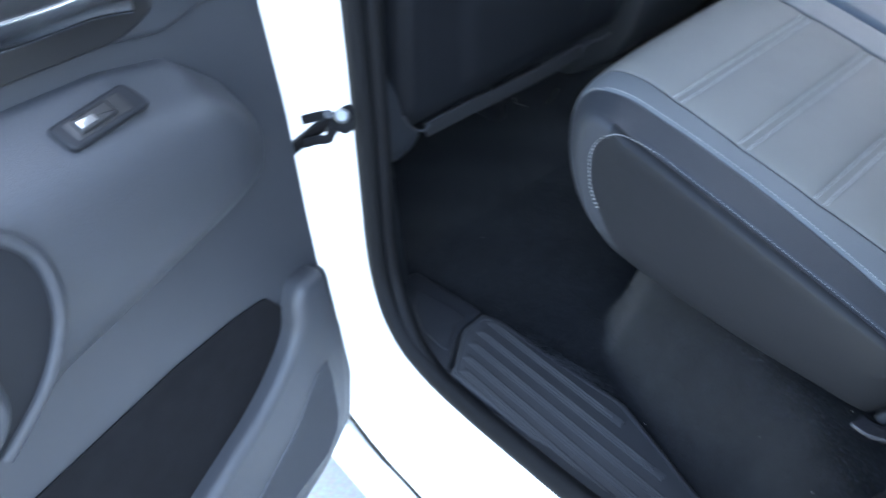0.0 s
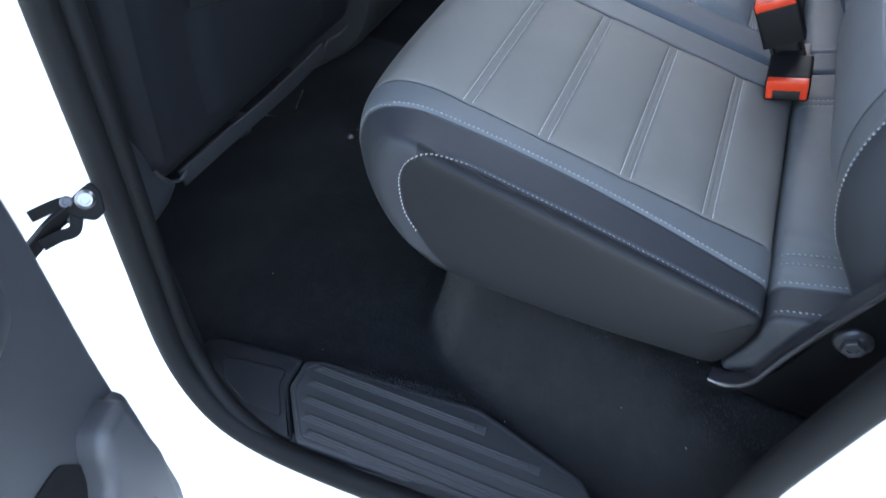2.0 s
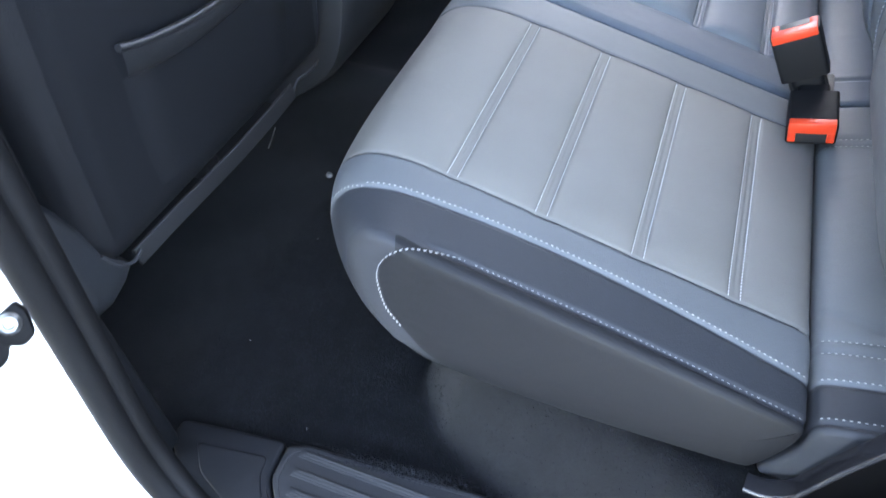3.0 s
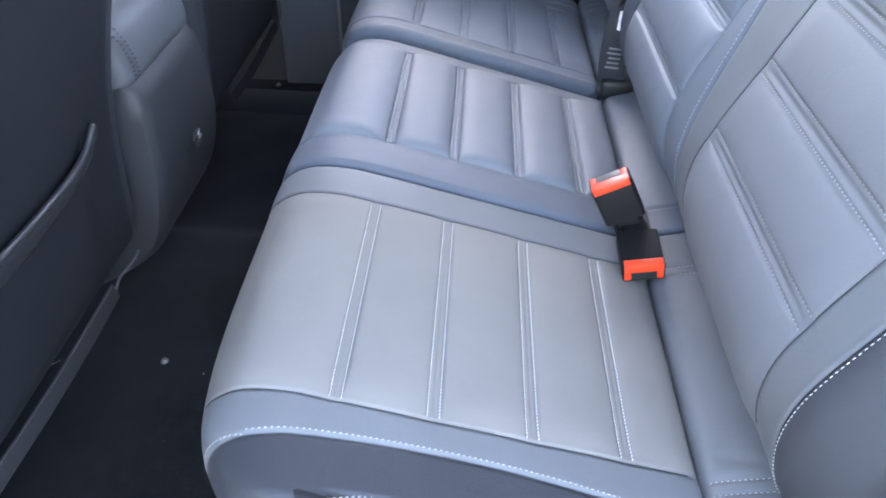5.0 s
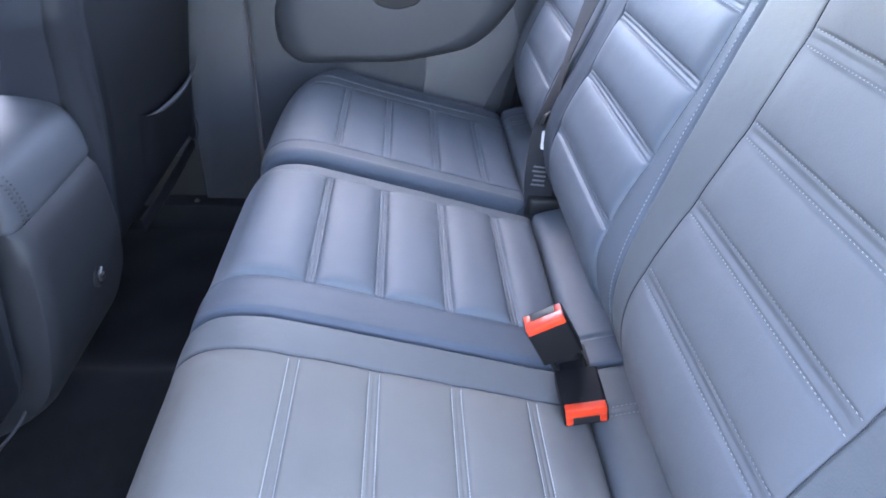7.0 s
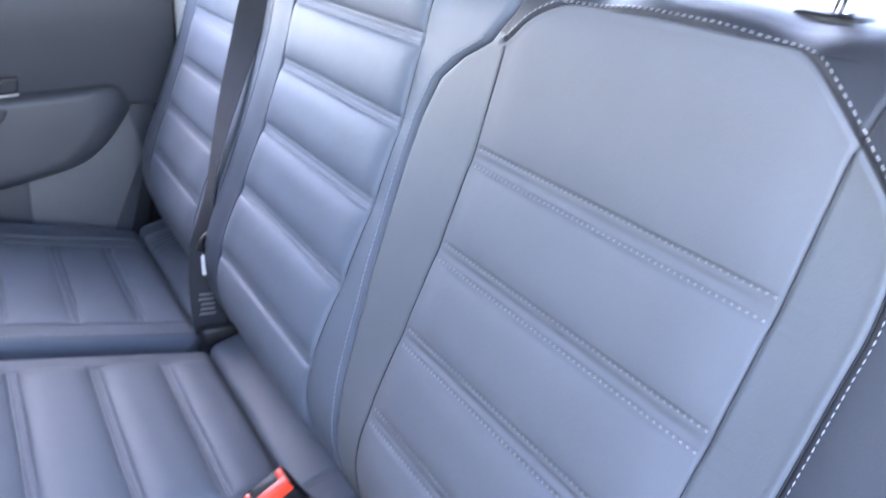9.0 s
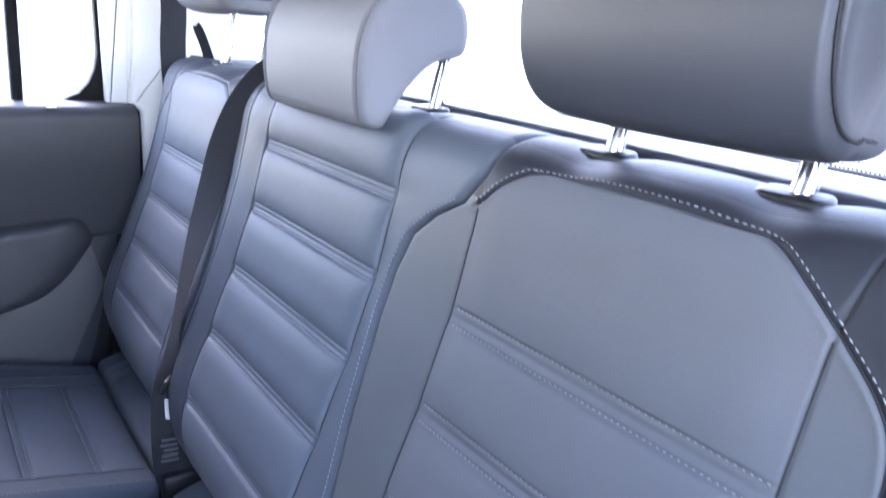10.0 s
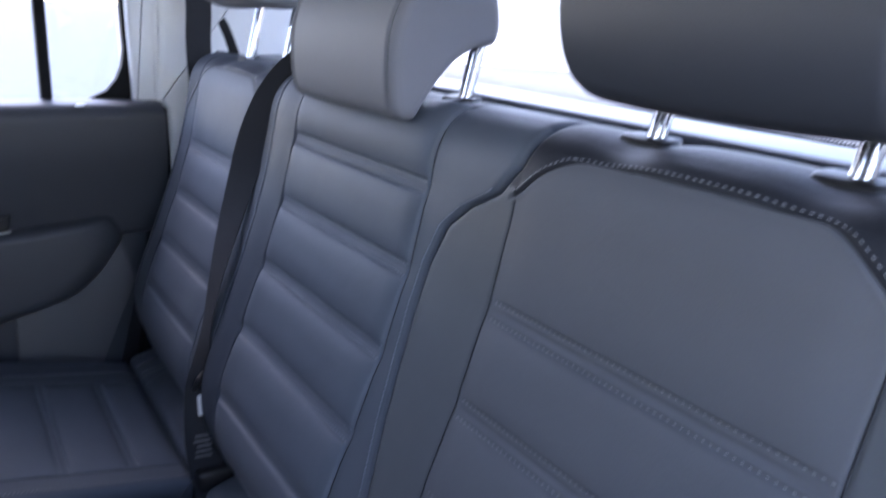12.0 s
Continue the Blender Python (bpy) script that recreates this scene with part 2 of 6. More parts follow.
def cushioned(outline, frame_, height, edge, rings=7, power=2.0, back=0.0):
    """A soft bulge with this outline: it rises from the rim to height over the width edge (a share of the way to its middle)."""
    o, ra, ub, nb = (Vector(v) for v in frame_)
    bm = bmesh.new()
    pts = [Vector((a, b, 0)) for a, b in outline]
    n = len(pts)
    c = sum(pts, Vector()) / n
    rows = [(0.0, back)]
    for i in range(rings + 1):
        t = i / rings
        rows.append((edge * t, height * (1 - (1 - t) ** power) ** (1 / power)))
    rows += [(edge + (1 - edge) * 0.5, height * 1.02)]
    made = [[bm.verts.new(o + ra * (p.x + (c.x - p.x) * k) + ub * (p.y + (c.y - p.y) * k) + nb * h) for p in pts] for k, h in rows]
    for a, b in zip(made, made[1:]):
        for i in range(n):
            bm.faces.new((a[i], a[(i + 1) % n], b[(i + 1) % n], b[i]))
    top = bm.verts.new(o + ra * c.x + ub * c.y + nb * height * 1.03)
    for i in range(n):
        bm.faces.new((made[-1][i], made[-1][(i + 1) % n], top))
    bm.faces.new(made[0][::-1])
    return bm


def box(lo, hi, bevel=0.003, segs=2):
    bm = bmesh.new()
    bmesh.ops.create_cube(bm, size=1)
    for v in bm.verts:
        v.co = Vector([lo[k] + (v.co[k] + 0.5) * (hi[k] - lo[k]) for k in range(3)])
    if bevel:
        bmesh.ops.bevel(bm, geom=bm.edges[:], offset=bevel, segments=segs, profile=0.5, affect="EDGES", clamp_overlap=True)
    return bm


def joined(first, *rest):
    """The first bmesh with the others added to it."""
    for other in rest:
        me = bpy.data.meshes.new("piece")
        other.to_mesh(me)
        other.free()
        first.from_mesh(me)
        bpy.data.meshes.remove(me)
    return first


def moved(bm, m):
    bmesh.ops.transform(bm, matrix=m, verts=bm.verts)
    return bm


def lathe(profile, n=20):
    """Round body about z from (radius, height) points."""
    bm = bmesh.new()
    rings = [[bm.verts.new((r * math.cos(2 * math.pi * i / n), r * math.sin(2 * math.pi * i / n), h)) for i in range(n)] for r, h in profile]
    for a, b in zip(rings, rings[1:]):
        for i in range(n):
            bm.faces.new((a[i], a[(i + 1) % n], b[(i + 1) % n], b[i]))
    bm.faces.new(rings[0][::-1])
    bm.faces.new(rings[-1])
    return bm


# ---- upholstery ----
class Pad:
    """A padded body: a closed outline in y, z carried across x, with rounded ends, seams pressed in and flutes swelling between them."""

    def __init__(self, outline, core, left, right, press, shape=None, step=0.005, across=0.005, rim=0.02, bulge=0.006, fine=(), fine_x=(), tone=None, anchors=None, ngon=False, cap_tone=None, dome=False):
        p = catmull(outline, 0.0006, closed=True)
        self.tone = tone
        keep = np.zeros(len(p), bool)
        keep[:: max(1, int(step / 0.0006))] = True
        for axis, value in fine:
            near = np.abs(p[:, axis] - value)
            keep[near < 0.013] |= np.arange(len(p))[near < 0.013] % 2 == 0
        p = p[keep]
        self.p = p
        t = np.roll(p, -1, 0) - np.roll(p, 1, 0)
        t /= np.linalg.norm(t, axis=1)[:, None]
        n = np.stack([t[:, 1], -t[:, 0]], 1)
        mid = p.mean(0)
        if ((p - mid) * n).sum() < 0:
            n = -n
        self.n, self.core, self.left, self.right, self.press, self.shape, self.rim, self.bulge = n, core, left, right, press, shape, rim, bulge
        self.ngon, self.cap_tone, self.dome = ngon, cap_tone, dome
        self.anchors = anchors or (lambda z: [left(z), right(z)])
        marks = self.anchors(p[:, 1])
        typical = [float(np.median(m)) for m in marks]
        self.cols = []
        for k, (x0, x1) in enumerate(zip(typical, typical[1:])):
            span = max(x1 - x0, 1e-4)
            w = list(np.linspace(0, 1, max(2, int(span / across) + 1)))
            for v in fine_x:
                w += [((v + o) - x0) / span for o in np.arange(-0.008, 0.0081, 0.0013)]
            r = rim / span
            ends = (0.03, 0.1, 0.2, 0.35, 0.5, 0.75)
            if k == 0:
                w += [r * q for q in ends]
            if k == len(typical) - 2:
                w += [1 - r * q for q in ends]
            w = np.array(w)
            w = np.unique(np.round(w[(w >= 0) & (w <= 1)], 5))
            w = w[np.r_[True, np.diff(w) * span > 0.0005]]
            if w[-1] < 1:
                w[-1] = 1.0
            self.cols.append(w if k == 0 else w[1:])

    def columns(self, z):
        """The x of each column of the grid at the heights z."""
        marks = self.anchors(z)
        return np.concatenate([a[:, None] + (b - a)[:, None] * w[None] for a, b, w in zip(marks, marks[1:], self.cols)], 1)

    def surface(self, x, y, z, ny, nz, lo, hi):
        d = self.press(x, y, z)
        e = np.minimum(x - lo, hi - x).clip(0)
        r = self.rim
        drop = np.where(e < r, r - np.sqrt(np.maximum(r * r - (r - e) ** 2, 0)), 0)
        yy, zz = y + ny * (d - drop), z + nz * (d - drop)
        if self.shape:
            x, yy, zz = self.shape(x, yy, zz)
        return np.stack([x, yy, zz], -1)

    def build(self, name, parent, region, table, nest=False):
        p, n = self.p, self.n
        N = len(p)
        lo, hi = self.left(p[:, 1]), self.right(p[:, 1])
        X = self.columns(p[:, 1])
        Y, Z = np.repeat(p[:, :1], X.shape[1], 1), np.repeat(p[:, 1:], X.shape[1], 1)
        V = self.surface(X, Y, Z, n[:, :1], n[:, 1:], lo[:, None], hi[:, None])
        if self.ngon:
            A, px = V, X
        else:
            c = self.core(p)
            cols, ends = [], []
            caps = (0.0, 0.15, 0.3, 0.45, 0.6, 0.72, 0.82, 0.9, 0.96)
            for k in caps:
                for out, col, sg in ((cols, 0, -1), (ends, -1, 1)):
                    q = V[:, col].copy()
                    q[:, 1:] = c + (q[:, 1:] - c) * k
                    if self.dome:
                        far = (sg * q[:, 0]).max() * sg
                        q[:, 0] = far + (q[:, 0] - far) * k * k + sg * self.bulge * (1 - k * k) ** 2
                    else:
                        q[:, 0] += sg * self.bulge * (1 - k * k)
                    out.append(q)
            A = np.concatenate([np.stack(cols, 1), V, np.stack(ends[::-1], 1)], 1)
            px = np.concatenate([np.repeat(X[:, :1] - 1, len(caps), 1), X, np.repeat(X[:, -1:] + 1, len(caps), 1)], 1)
        M = A.shape[1]
        j, i = np.meshgrid(np.arange(M - 1), np.arange(N))
        i2 = (i + 1) % N
        F = np.stack([i * M + j, i * M + j + 1, i2 * M + j + 1, i2 * M + j], -1).reshape(-1, 4)
        fx = (0.25 * (px[i, j] + px[i, j + 1] + px[i2, j] + px[i2, j + 1])).ravel()
        fy, fz = (0.5 * (p[i, 0] + p[i2, 0])).ravel(), (0.5 * (p[i, 1] + p[i2, 1])).ravel()
        fn = n[i, 1].ravel()
        R = region(fx, fy, fz, fn)
        tone = self.tone(px, np.repeat(p[:, :1], M, 1), np.repeat(p[:, 1:], M, 1)) if self.tone else None
        if self.cap_tone:
            for cut in (slice(0, len(caps)), slice(M - len(caps), M)):
                tone[:, cut] = self.cap_tone(A[:, cut, 1], A[:, cut, 2])
        W = A.reshape(-1, 3)
        made = {}
        # smooth normals shared by all the parts, so that they run on across the seams
        F = F[:, ::-1]
        fnorm = np.cross(W[F[:, 2]] - W[F[:, 0]], W[F[:, 3]] - W[F[:, 1]])
        VN = np.zeros_like(W)
        for k in range(4):
            np.add.at(VN, F[:, k], fnorm)
        VN /= np.linalg.norm(VN, axis=1)[:, None] + 1e-12
        top = parent
        for rid in sorted(np.unique(R), key=lambda r: (r != 0, r)):
            nm, mat, label = table[int(rid)]
            f = F[R == rid]
            used, inv = np.unique(f, return_inverse=True)
            me = mesh_of(nm, W[used], inv.reshape(f.shape), mat)
            if tone is not None:
                me.attributes.new("tone", "FLOAT", "POINT").data.foreach_set("value", tone.ravel()[used].astype(np.float32))
            me.normals_split_custom_set_from_vertices([tuple(v) for v in VN[used]])
            ob = new(nm, me)
            made[int(rid)] = hang(ob, top, label)
            if rid == 0 and nest:
                top = ob
        if self.ngon:
            for col, nm in ((0, "headrest_side"), (M - 1, "headrest_side")):
                bm = bmesh.new()
                f = bm.faces.new([bm.verts.new(v) for v in A[:, col]])
                bmesh.ops.triangulate(bm, faces=[f])
                part(nm, bm, table[1][1], parent)
        self.root = top
        return made

    def along(self, x, index):
        """Points on the surface at x over the given points of the outline."""
        p, n = self.p[index], self.n[index]
        v = self.surface(np.full(len(p), float(x)), p[:, 0], p[:, 1], n[:, 0], n[:, 1], self.left(p[:, 1]), self.right(p[:, 1]))
        return v, np.stack([0 * n[:, 0], n[:, 0], n[:, 1]], -1)

    def at(self, x, coord, axis):
        """Points on the surface at x and the given y (axis 0, upper side) or z (axis 1, front side)."""
        x, coord = np.atleast_1d(x).astype(float), np.atleast_1d(coord).astype(float)
        use = self.n[:, 1] > 0.3 if axis == 0 else self.n[:, 0] > 0.3
        p, n = self.p[use], self.n[use]
        o = np.argsort(p[:, axis])
        y, z = np.interp(coord, p[o, axis], p[o, 0]), np.interp(coord, p[o, axis], p[o, 1])
        ny, nz = np.interp(coord, p[o, axis], n[o, 0]), np.interp(coord, p[o, axis], n[o, 1])
        v = self.surface(x, y, z, ny, nz, self.left(z), self.right(z))
        return v, np.stack([0 * ny, ny, nz], -1)


def stitch(lines, parent, mat=None, length=0.0032, gap=0.0022, wide=0.001, tall=0.0007, name="stitching"):
    """Thread laid along lines of (points, normals): one small raised stitch after another."""
    V, F = [], []
    for pts, nor in lines:
        s = np.r_[0, np.cumsum(np.linalg.norm(np.diff(pts, axis=0), axis=1))]
        a = np.arange(0, s[-1] - length, length + gap)
        for s0 in a:
            q = np.array([[np.interp(v, s, pts[:, k]) for k in range(3)] for v in (s0, s0 + length)])
            m = np.array([np.interp(s0, s, nor[:, k]) for k in range(3)])
            m /= np.linalg.norm(m)
            d = q[1] - q[0]
            d /= np.linalg.norm(d) + 1e-9
            e = np.cross(d, m) * wide / 2
            b = len(V)
            mid = (q[0] + q[1]) / 2 + m * tall
            V += [q[0] - e - m * 0.001, q[0] + e - m * 0.001, q[1] + e - m * 0.001, q[1] - e - m * 0.001, mid - e * 0.7 - d * length * 0.25, mid + e * 0.7 - d * length * 0.25,
                  mid + e * 0.7 + d * length * 0.25, mid - e * 0.7 + d * length * 0.25]
            F += [(b, b + 1, b + 5, b + 4), (b + 1, b + 2, b + 6, b + 5), (b + 2, b + 3, b + 7, b + 6), (b + 3, b, b + 4, b + 7), (b + 4, b + 5, b + 6, b + 7)]
    ob = new(name, mesh_of(name, V, F, mat or M_THREAD, smooth=False))
    return hang(ob, parent, kind="stuff")


def seam_line(pts, nor, parent, r=0.0007):
    """Dark tube laid in a seam's groove, the groove's shade put into its colour."""
    return part("seam", tube(pts + nor * 0.0009, r, 6, up=(1, 0.01, 0)), M_SEAM, parent)


def groove(d, width, depth):
    return -depth * np.exp(-(d / width) ** 2)


def flat(lo, hi, v, soft=0.004):
    """1 between lo and hi, falling off softly."""
    return 1 / (1 + np.exp(-((v - lo) / soft).clip(-40, 40))) / (1 + np.exp(-((hi - v) / soft).clip(-40, 40)))


def near_line(x, z, line):
    """Distance to a polyline."""
    best = np.full(np.shape(x), 9.0)
    for (ax, az), (bx, bz) in zip(line, line[1:]):
        dx, dz = bx - ax, bz - az
        t = (((x - ax) * dx + (z - az) * dz) / (dx * dx + dz * dz)).clip(0, 1)
        best = np.minimum(best, np.hypot(x - ax - t * dx, z - az - t * dz))
    return best


CX = 0.6885  # middle of the cabin
SEAMS_Y = [0.086, 0.180, 0.276, 0.367]
SEAMS_OUT = [0.556, 0.638, 0.722, 0.810]
SEAMS_MID = [0.535, 0.628, 0.716, 0.803, 0.888]


def flutes(v, seams, lo, hi, swell, deep=1.0, half=0.0075):
    """Pads swelling between double seams, and the pressed band within each pair."""
    edges = np.array([lo, *seams, hi])
    d = np.zeros(np.shape(v))
    for a, b in zip(edges, edges[1:]):
        t = ((v - a) / (b - a)).clip(0, 1)
        d += np.where((v >= a) & (v < b), swell * (1 - np.abs(2 * t - 1) ** 3), 0)
    for s in seams:
        d += deep * (groove(np.abs(v - s) - half, 0.0016, 0.0022) + groove(v - s, 0.008, 0.0012))
    return d


CUSHION = [(0.0125, 0.312), (0.012, 0.335), (0.02, 0.3425), (0.05, 0.3505), (0.086, 0.360), (0.18, 0.3845), (0.276, 0.4095), (0.367, 0.433), (0.42, 0.443), (0.465, 0.440),
           (0.497, 0.420), (0.511, 0.388), (0.506, 0.350), (0.48, 0.318), (0.43, 0.290), (0.33, 0.262), (0.2, 0.250), (0.08, 0.250), (0.045, 0.2515), (0.032, 0.258), (0.021, 0.282)]


SIDE_BEND = [(0.352, 0.450), (0.379, 0.432), (0.391, 0.420), (0.3975, 0.403), (0.398, 0.383), (0.393, 0.352), (0.379, 0.326), (0.362, 0.300), (0.33, 0.262)]


def cushion_core(p):
    return np.stack([p[:, 0].clip(0.055, 0.39), np.full(len(p), 0.305)], 1)


def const(v):
    return lambda z: np.full(np.shape(z), float(v))


def cushion(name_label, side):
    """side 0: by the open door, 1: middle, 2: far side."""
    mirror = side == 2
    X = (lambda x: 2 * CX - x) if mirror else (lambda x: x)
    if side == 1:
        lo, hi, a, b = 0.474, 0.885, 0.545, 0.846
    else:
        lo, hi, a, b = -0.008, 0.470 if side == 0 else 0.452, 0.098, 0.404
    lower, upper = (lambda y: 0.001 + 0.008 * np.sin(np.pi * ((y - 0.012) / 0.5).clip(0, 1))), (lambda y: 0.043 + 0.021 * np.sin(np.pi * ((y - 0.012) / 0.5).clip(0, 1)))

    def press(x, y, z):
        x = X(x)
        top = flat(0.02, 0.475, y, 0.006) * (z > 0.34)
        inside = flat(a + 0.012, b - 0.012, x, 0.007) if side != 1 else flat(a + 0.004, b - 0.004, x, 0.004)
        d = top * inside * flutes(y, SEAMS_Y, 0.0, 0.50, 0.006 if side == 0 else 0.007 if side == 2 else 0.012, 1.1 if side == 0 else 1.6, 0.0054 if side == 0 else 0.0052)
        fade = flat(0.0, 0.6, y, 0.008) * (z > 0.3)
        d += fade * (groove(x - a, 0.002, 0.0022) + groove(x - b, 0.002, 0.0022))
        if side != 1:
            d += fade * 0.0025 * (flat(0.05, a, x, 0.012) + flat(b, hi, x, 0.012))
            zone = flat(0.0, 0.47, y, 0.01) * (z > 0.33)
            d += zone * (groove(x - upper(y), 0.0028, 0.003) + groove(x - lower(y) - 0.002, 0.0028, 0.003) * flat(-0.1, 0.352, y, 0.006))
        else:
            d += fade * 0.003 * flat(lo, a, x, 0.008)
        return d

    def shape(x, y, z):
        xm = X(x)
        f = y - 0.36
        g = 1 - (0.57 * np.exp(-(xm - lo).clip(0) / 0.06) if side != 1 else 0) - (0.10 * np.exp(-(hi - xm).clip(0) / 0.03) if side != 0 else 0)
        return x, np.where(f > 0, 0.36 + f * g, y), z

    L, R = (lo, hi) if not mirror else (2 * CX - hi, 2 * CX - lo)
    def tone(x, y, z):
        x = X(x)
        if side == 1:
            return 0.5 + np.maximum(np.maximum(a - x, x - hi + 0.004), 0.33 - z).clip(-0.01, 0.01) / 0.03
        t = np.maximum(upper(y) - x, 0.33 - z)
        if side == 2:
            t = np.maximum(t, x - hi + 0.016)
        else:
            t = np.where((x < lower(y) - 0.0014) & (y < 0.402), -0.01, t)
        return 0.5 + t.clip(-0.01, 0.01) / 0.03

    fx = [X(v) for v in ((a, b) if side == 1 else (a, b, 0.003, 0.009, 0.046, 0.054, 0.061))]
    def cap_tone(y, z):
        """The side panel ends in a curved seam short of the nose; ahead of it the strip runs on."""
        d = near_line(y, z, SIDE_BEND)
        ahead = y > np.interp(z, [p[1] for p in SIDE_BEND[::-1]], [p[0] for p in SIDE_BEND[::-1]])
        return 0.5 + np.where(ahead, d, -d).clip(-0.01, 0.01) / 0.03

    pad = Pad(CUSHION, cushion_core, const(L), const(R), press, shape, rim=0.012, fine=[(0, v) for v in SEAMS_Y], fine_x=fx, tone=tone, bulge=0.004, cap_tone=cap_tone if side == 0 else None)
    th = SEATS[side]
    leather = M_LIGHT if side == 0 else M_MID
    table = {0: ("cushion", leather, name_label), 1: ("side_panel", M_SIDE if side == 0 else M_MID, "dark grey vinyl side panel" if side == 0 else "grey leather side panel, cool daylight in its tone"), 2: ("piped_strip", leather, "darker leather strip between two seams")}
    for k in range(5):
        table[3 + k] = ("flute", M_INSERT if side == 0 else M_FARINSERT, "")

    def region(x, y, z, n):
        x = X(x)
        r = np.zeros(len(x), int)
        ins = (x > a) & (x < b) & (z > 0.335) & (y > 0.015)
        r = np.where(ins, 3 + np.searchsorted(np.array(SEAMS_Y), y), r)
        if side == 1:
            r = np.where((x < lo) | (x > hi) | (z < 0.33), 1, r)
            r = np.where((r == 0) & (x < a), 2, r)
        else:
            r = np.where((x < lower(y)) | (x > hi), 1, r)
            r = np.where((x >= lower(y)) & (x < upper(y)), 2, r)
            if side == 2:
                r = np.where((r == 0) & (x > hi - 0.012), 1, r)
        r = np.where((z < 0.30) & (r != 1), 1, r)
        return r

    pad.build("cushion", th, region, table, nest=True)
    th = pad.root
    lines = []
    for s in SEAMS_Y:
        for o in (-0.0058, 0.0058) if side == 0 else (-0.0052, 0.0052):
            xs = np.linspace(a + 0.004, b - 0.004, 60)
            pts, nor = pad.at(X(xs), np.full(60, s + o), 0)
            lines.append((pts + nor * (0.0006 if side == 0 else 0.0002), nor))
    stitch(lines, th, M_PALETHREAD if side == 0 else M_COOLTHREAD, length=0.003, gap=0.0013, wide=0.0009)
    if side != 1:
        over = np.nonzero((pad.p[:, 0] > 0.02) & (pad.p[:, 1] > 0.342) & (pad.n[:, 1] > -0.3))[0]
        first = over[np.argmax(np.diff(np.r_[over[-1] - len(pad.p), over]))]
        over = np.array(sorted(over, key=lambda k: (k - first) % len(pad.p)))
        for v in (a, b):
            seam_line(*pad.along(X(v), over), th, 0.0005)
    lines = []
    if side != 1:
        ys = np.linspace(0.016, 0.455, 140)
        lines.append(pad.at(X(upper(ys) + 0.0045), ys, 0))
        nose = np.nonzero((pad.p[:, 0] > 0.455) & (pad.p[:, 1] > 0.33))[0]
        lines.append(pad.along(X(0.0515), nose))
        yl = np.linspace(0.016, 0.335, 100)
        pl, nl = pad.at(X(lower(yl) + 0.004), yl, 0)
        bend = [(-0.0015, 0.362, 0.4345), (-0.0085, 0.379, 0.4315), (-0.0125, 0.391, 0.420), (-0.0134, 0.3975, 0.403), (-0.0136, 0.398, 0.383), (-0.0134, 0.393, 0.352), (-0.0125, 0.379, 0.326)]
        run = catmull(np.vstack([pl[::6], np.array([(X(u), v, w) for u, v, w in bend])]), 0.004)
        out_n = np.array([X(0.0) - X(0.7), 0, 0.7])
        side_n = np.array([X(0.0) - X(1.0), 0, 0])
        w = ((run[:, 1] - 0.318) / 0.03).clip(0, 1)[:, None]
        lines.append((run, (1 - w) * out_n + w * side_n))
    if side == 2:
        ys = np.linspace(0.016, 0.44, 120)
        lines.append(pad.at(X(np.full(120, hi - 0.014)), ys, 0))
    if lines:
        stitch(lines, th, wide=0.0007)
    # the roll behind the cushion, up to the backrest
    roll = [(0.0095, 0.312), (0.0085, 0.334), (0.002, 0.347), (-0.02, 0.3545), (-0.05, 0.362), (-0.085, 0.372), (-0.10, 0.36), (-0.10, 0.27), (-0.05, 0.252), (0.0, 0.252), (0.023, 0.2525), (0.0285, 0.258), (0.018, 0.282)]

    def press2(x, y, z):
        x = X(x)
        d = 0 * x
        top = flat(-0.09, 0.006, y, 0.003) * (z > 0.31)
        if side != 1:
            for s in (0.084, 0.392):
                d += top * (groove(np.abs(x - s) - 0.007, 0.003, 0.002) + groove(x - s, 0.006, 0.001))
            d += top * (groove(x - 0.043, 0.003, 0.003) + groove(x - 0.003, 0.003, 0.003) + 0.003 * flat(0.1, 0.38, x, 0.02))
            d += top * groove(x - 0.105 - 0.3 * (y + 0.05), 0.004, 0.002)
        else:
            d += top * groove(x - 0.53, 0.004, 0.003)
        return d

    back = Pad(roll, lambda p: np.stack([p[:, 0].clip(-0.06, -0.03), np.full(len(p), 0.31)], 1), const(L), const(R), press2, rim=0.008,
               fine_x=[X(v) for v in ((0.53,) if side == 1 else (0.003, 0.043, 0.084, 0.392))], tone=lambda x, y, z: 0.5 + ((0.043 if side != 1 else 0.53) - X(x)).clip(-0.01, 0.01) / 0.03)
    tb = {0: ("rear_roll", leather, ""), 1: ("rear_roll_side", leather, "dark leather end of the rear roll")}
    back.build("rear_roll", th, lambda x, y, z, n: np.where((X(x) < (0.043 if side != 1 else 0.53)) | (X(x) > hi) | (z < 0.29), 1, 0), tb)
    ys = np.linspace(-0.07, 0.005, 24)
    rl = []
    if side != 1:
        for s in (0.077, 0.091, 0.385, 0.399):
            rl.append(back.at(X(np.full(24, s)), ys, 0))
        for s in (0.0475, 0.0075):
            rl.append(back.at(X(np.full(24, s)), ys, 0))
        stitch(rl, th)
    return pad


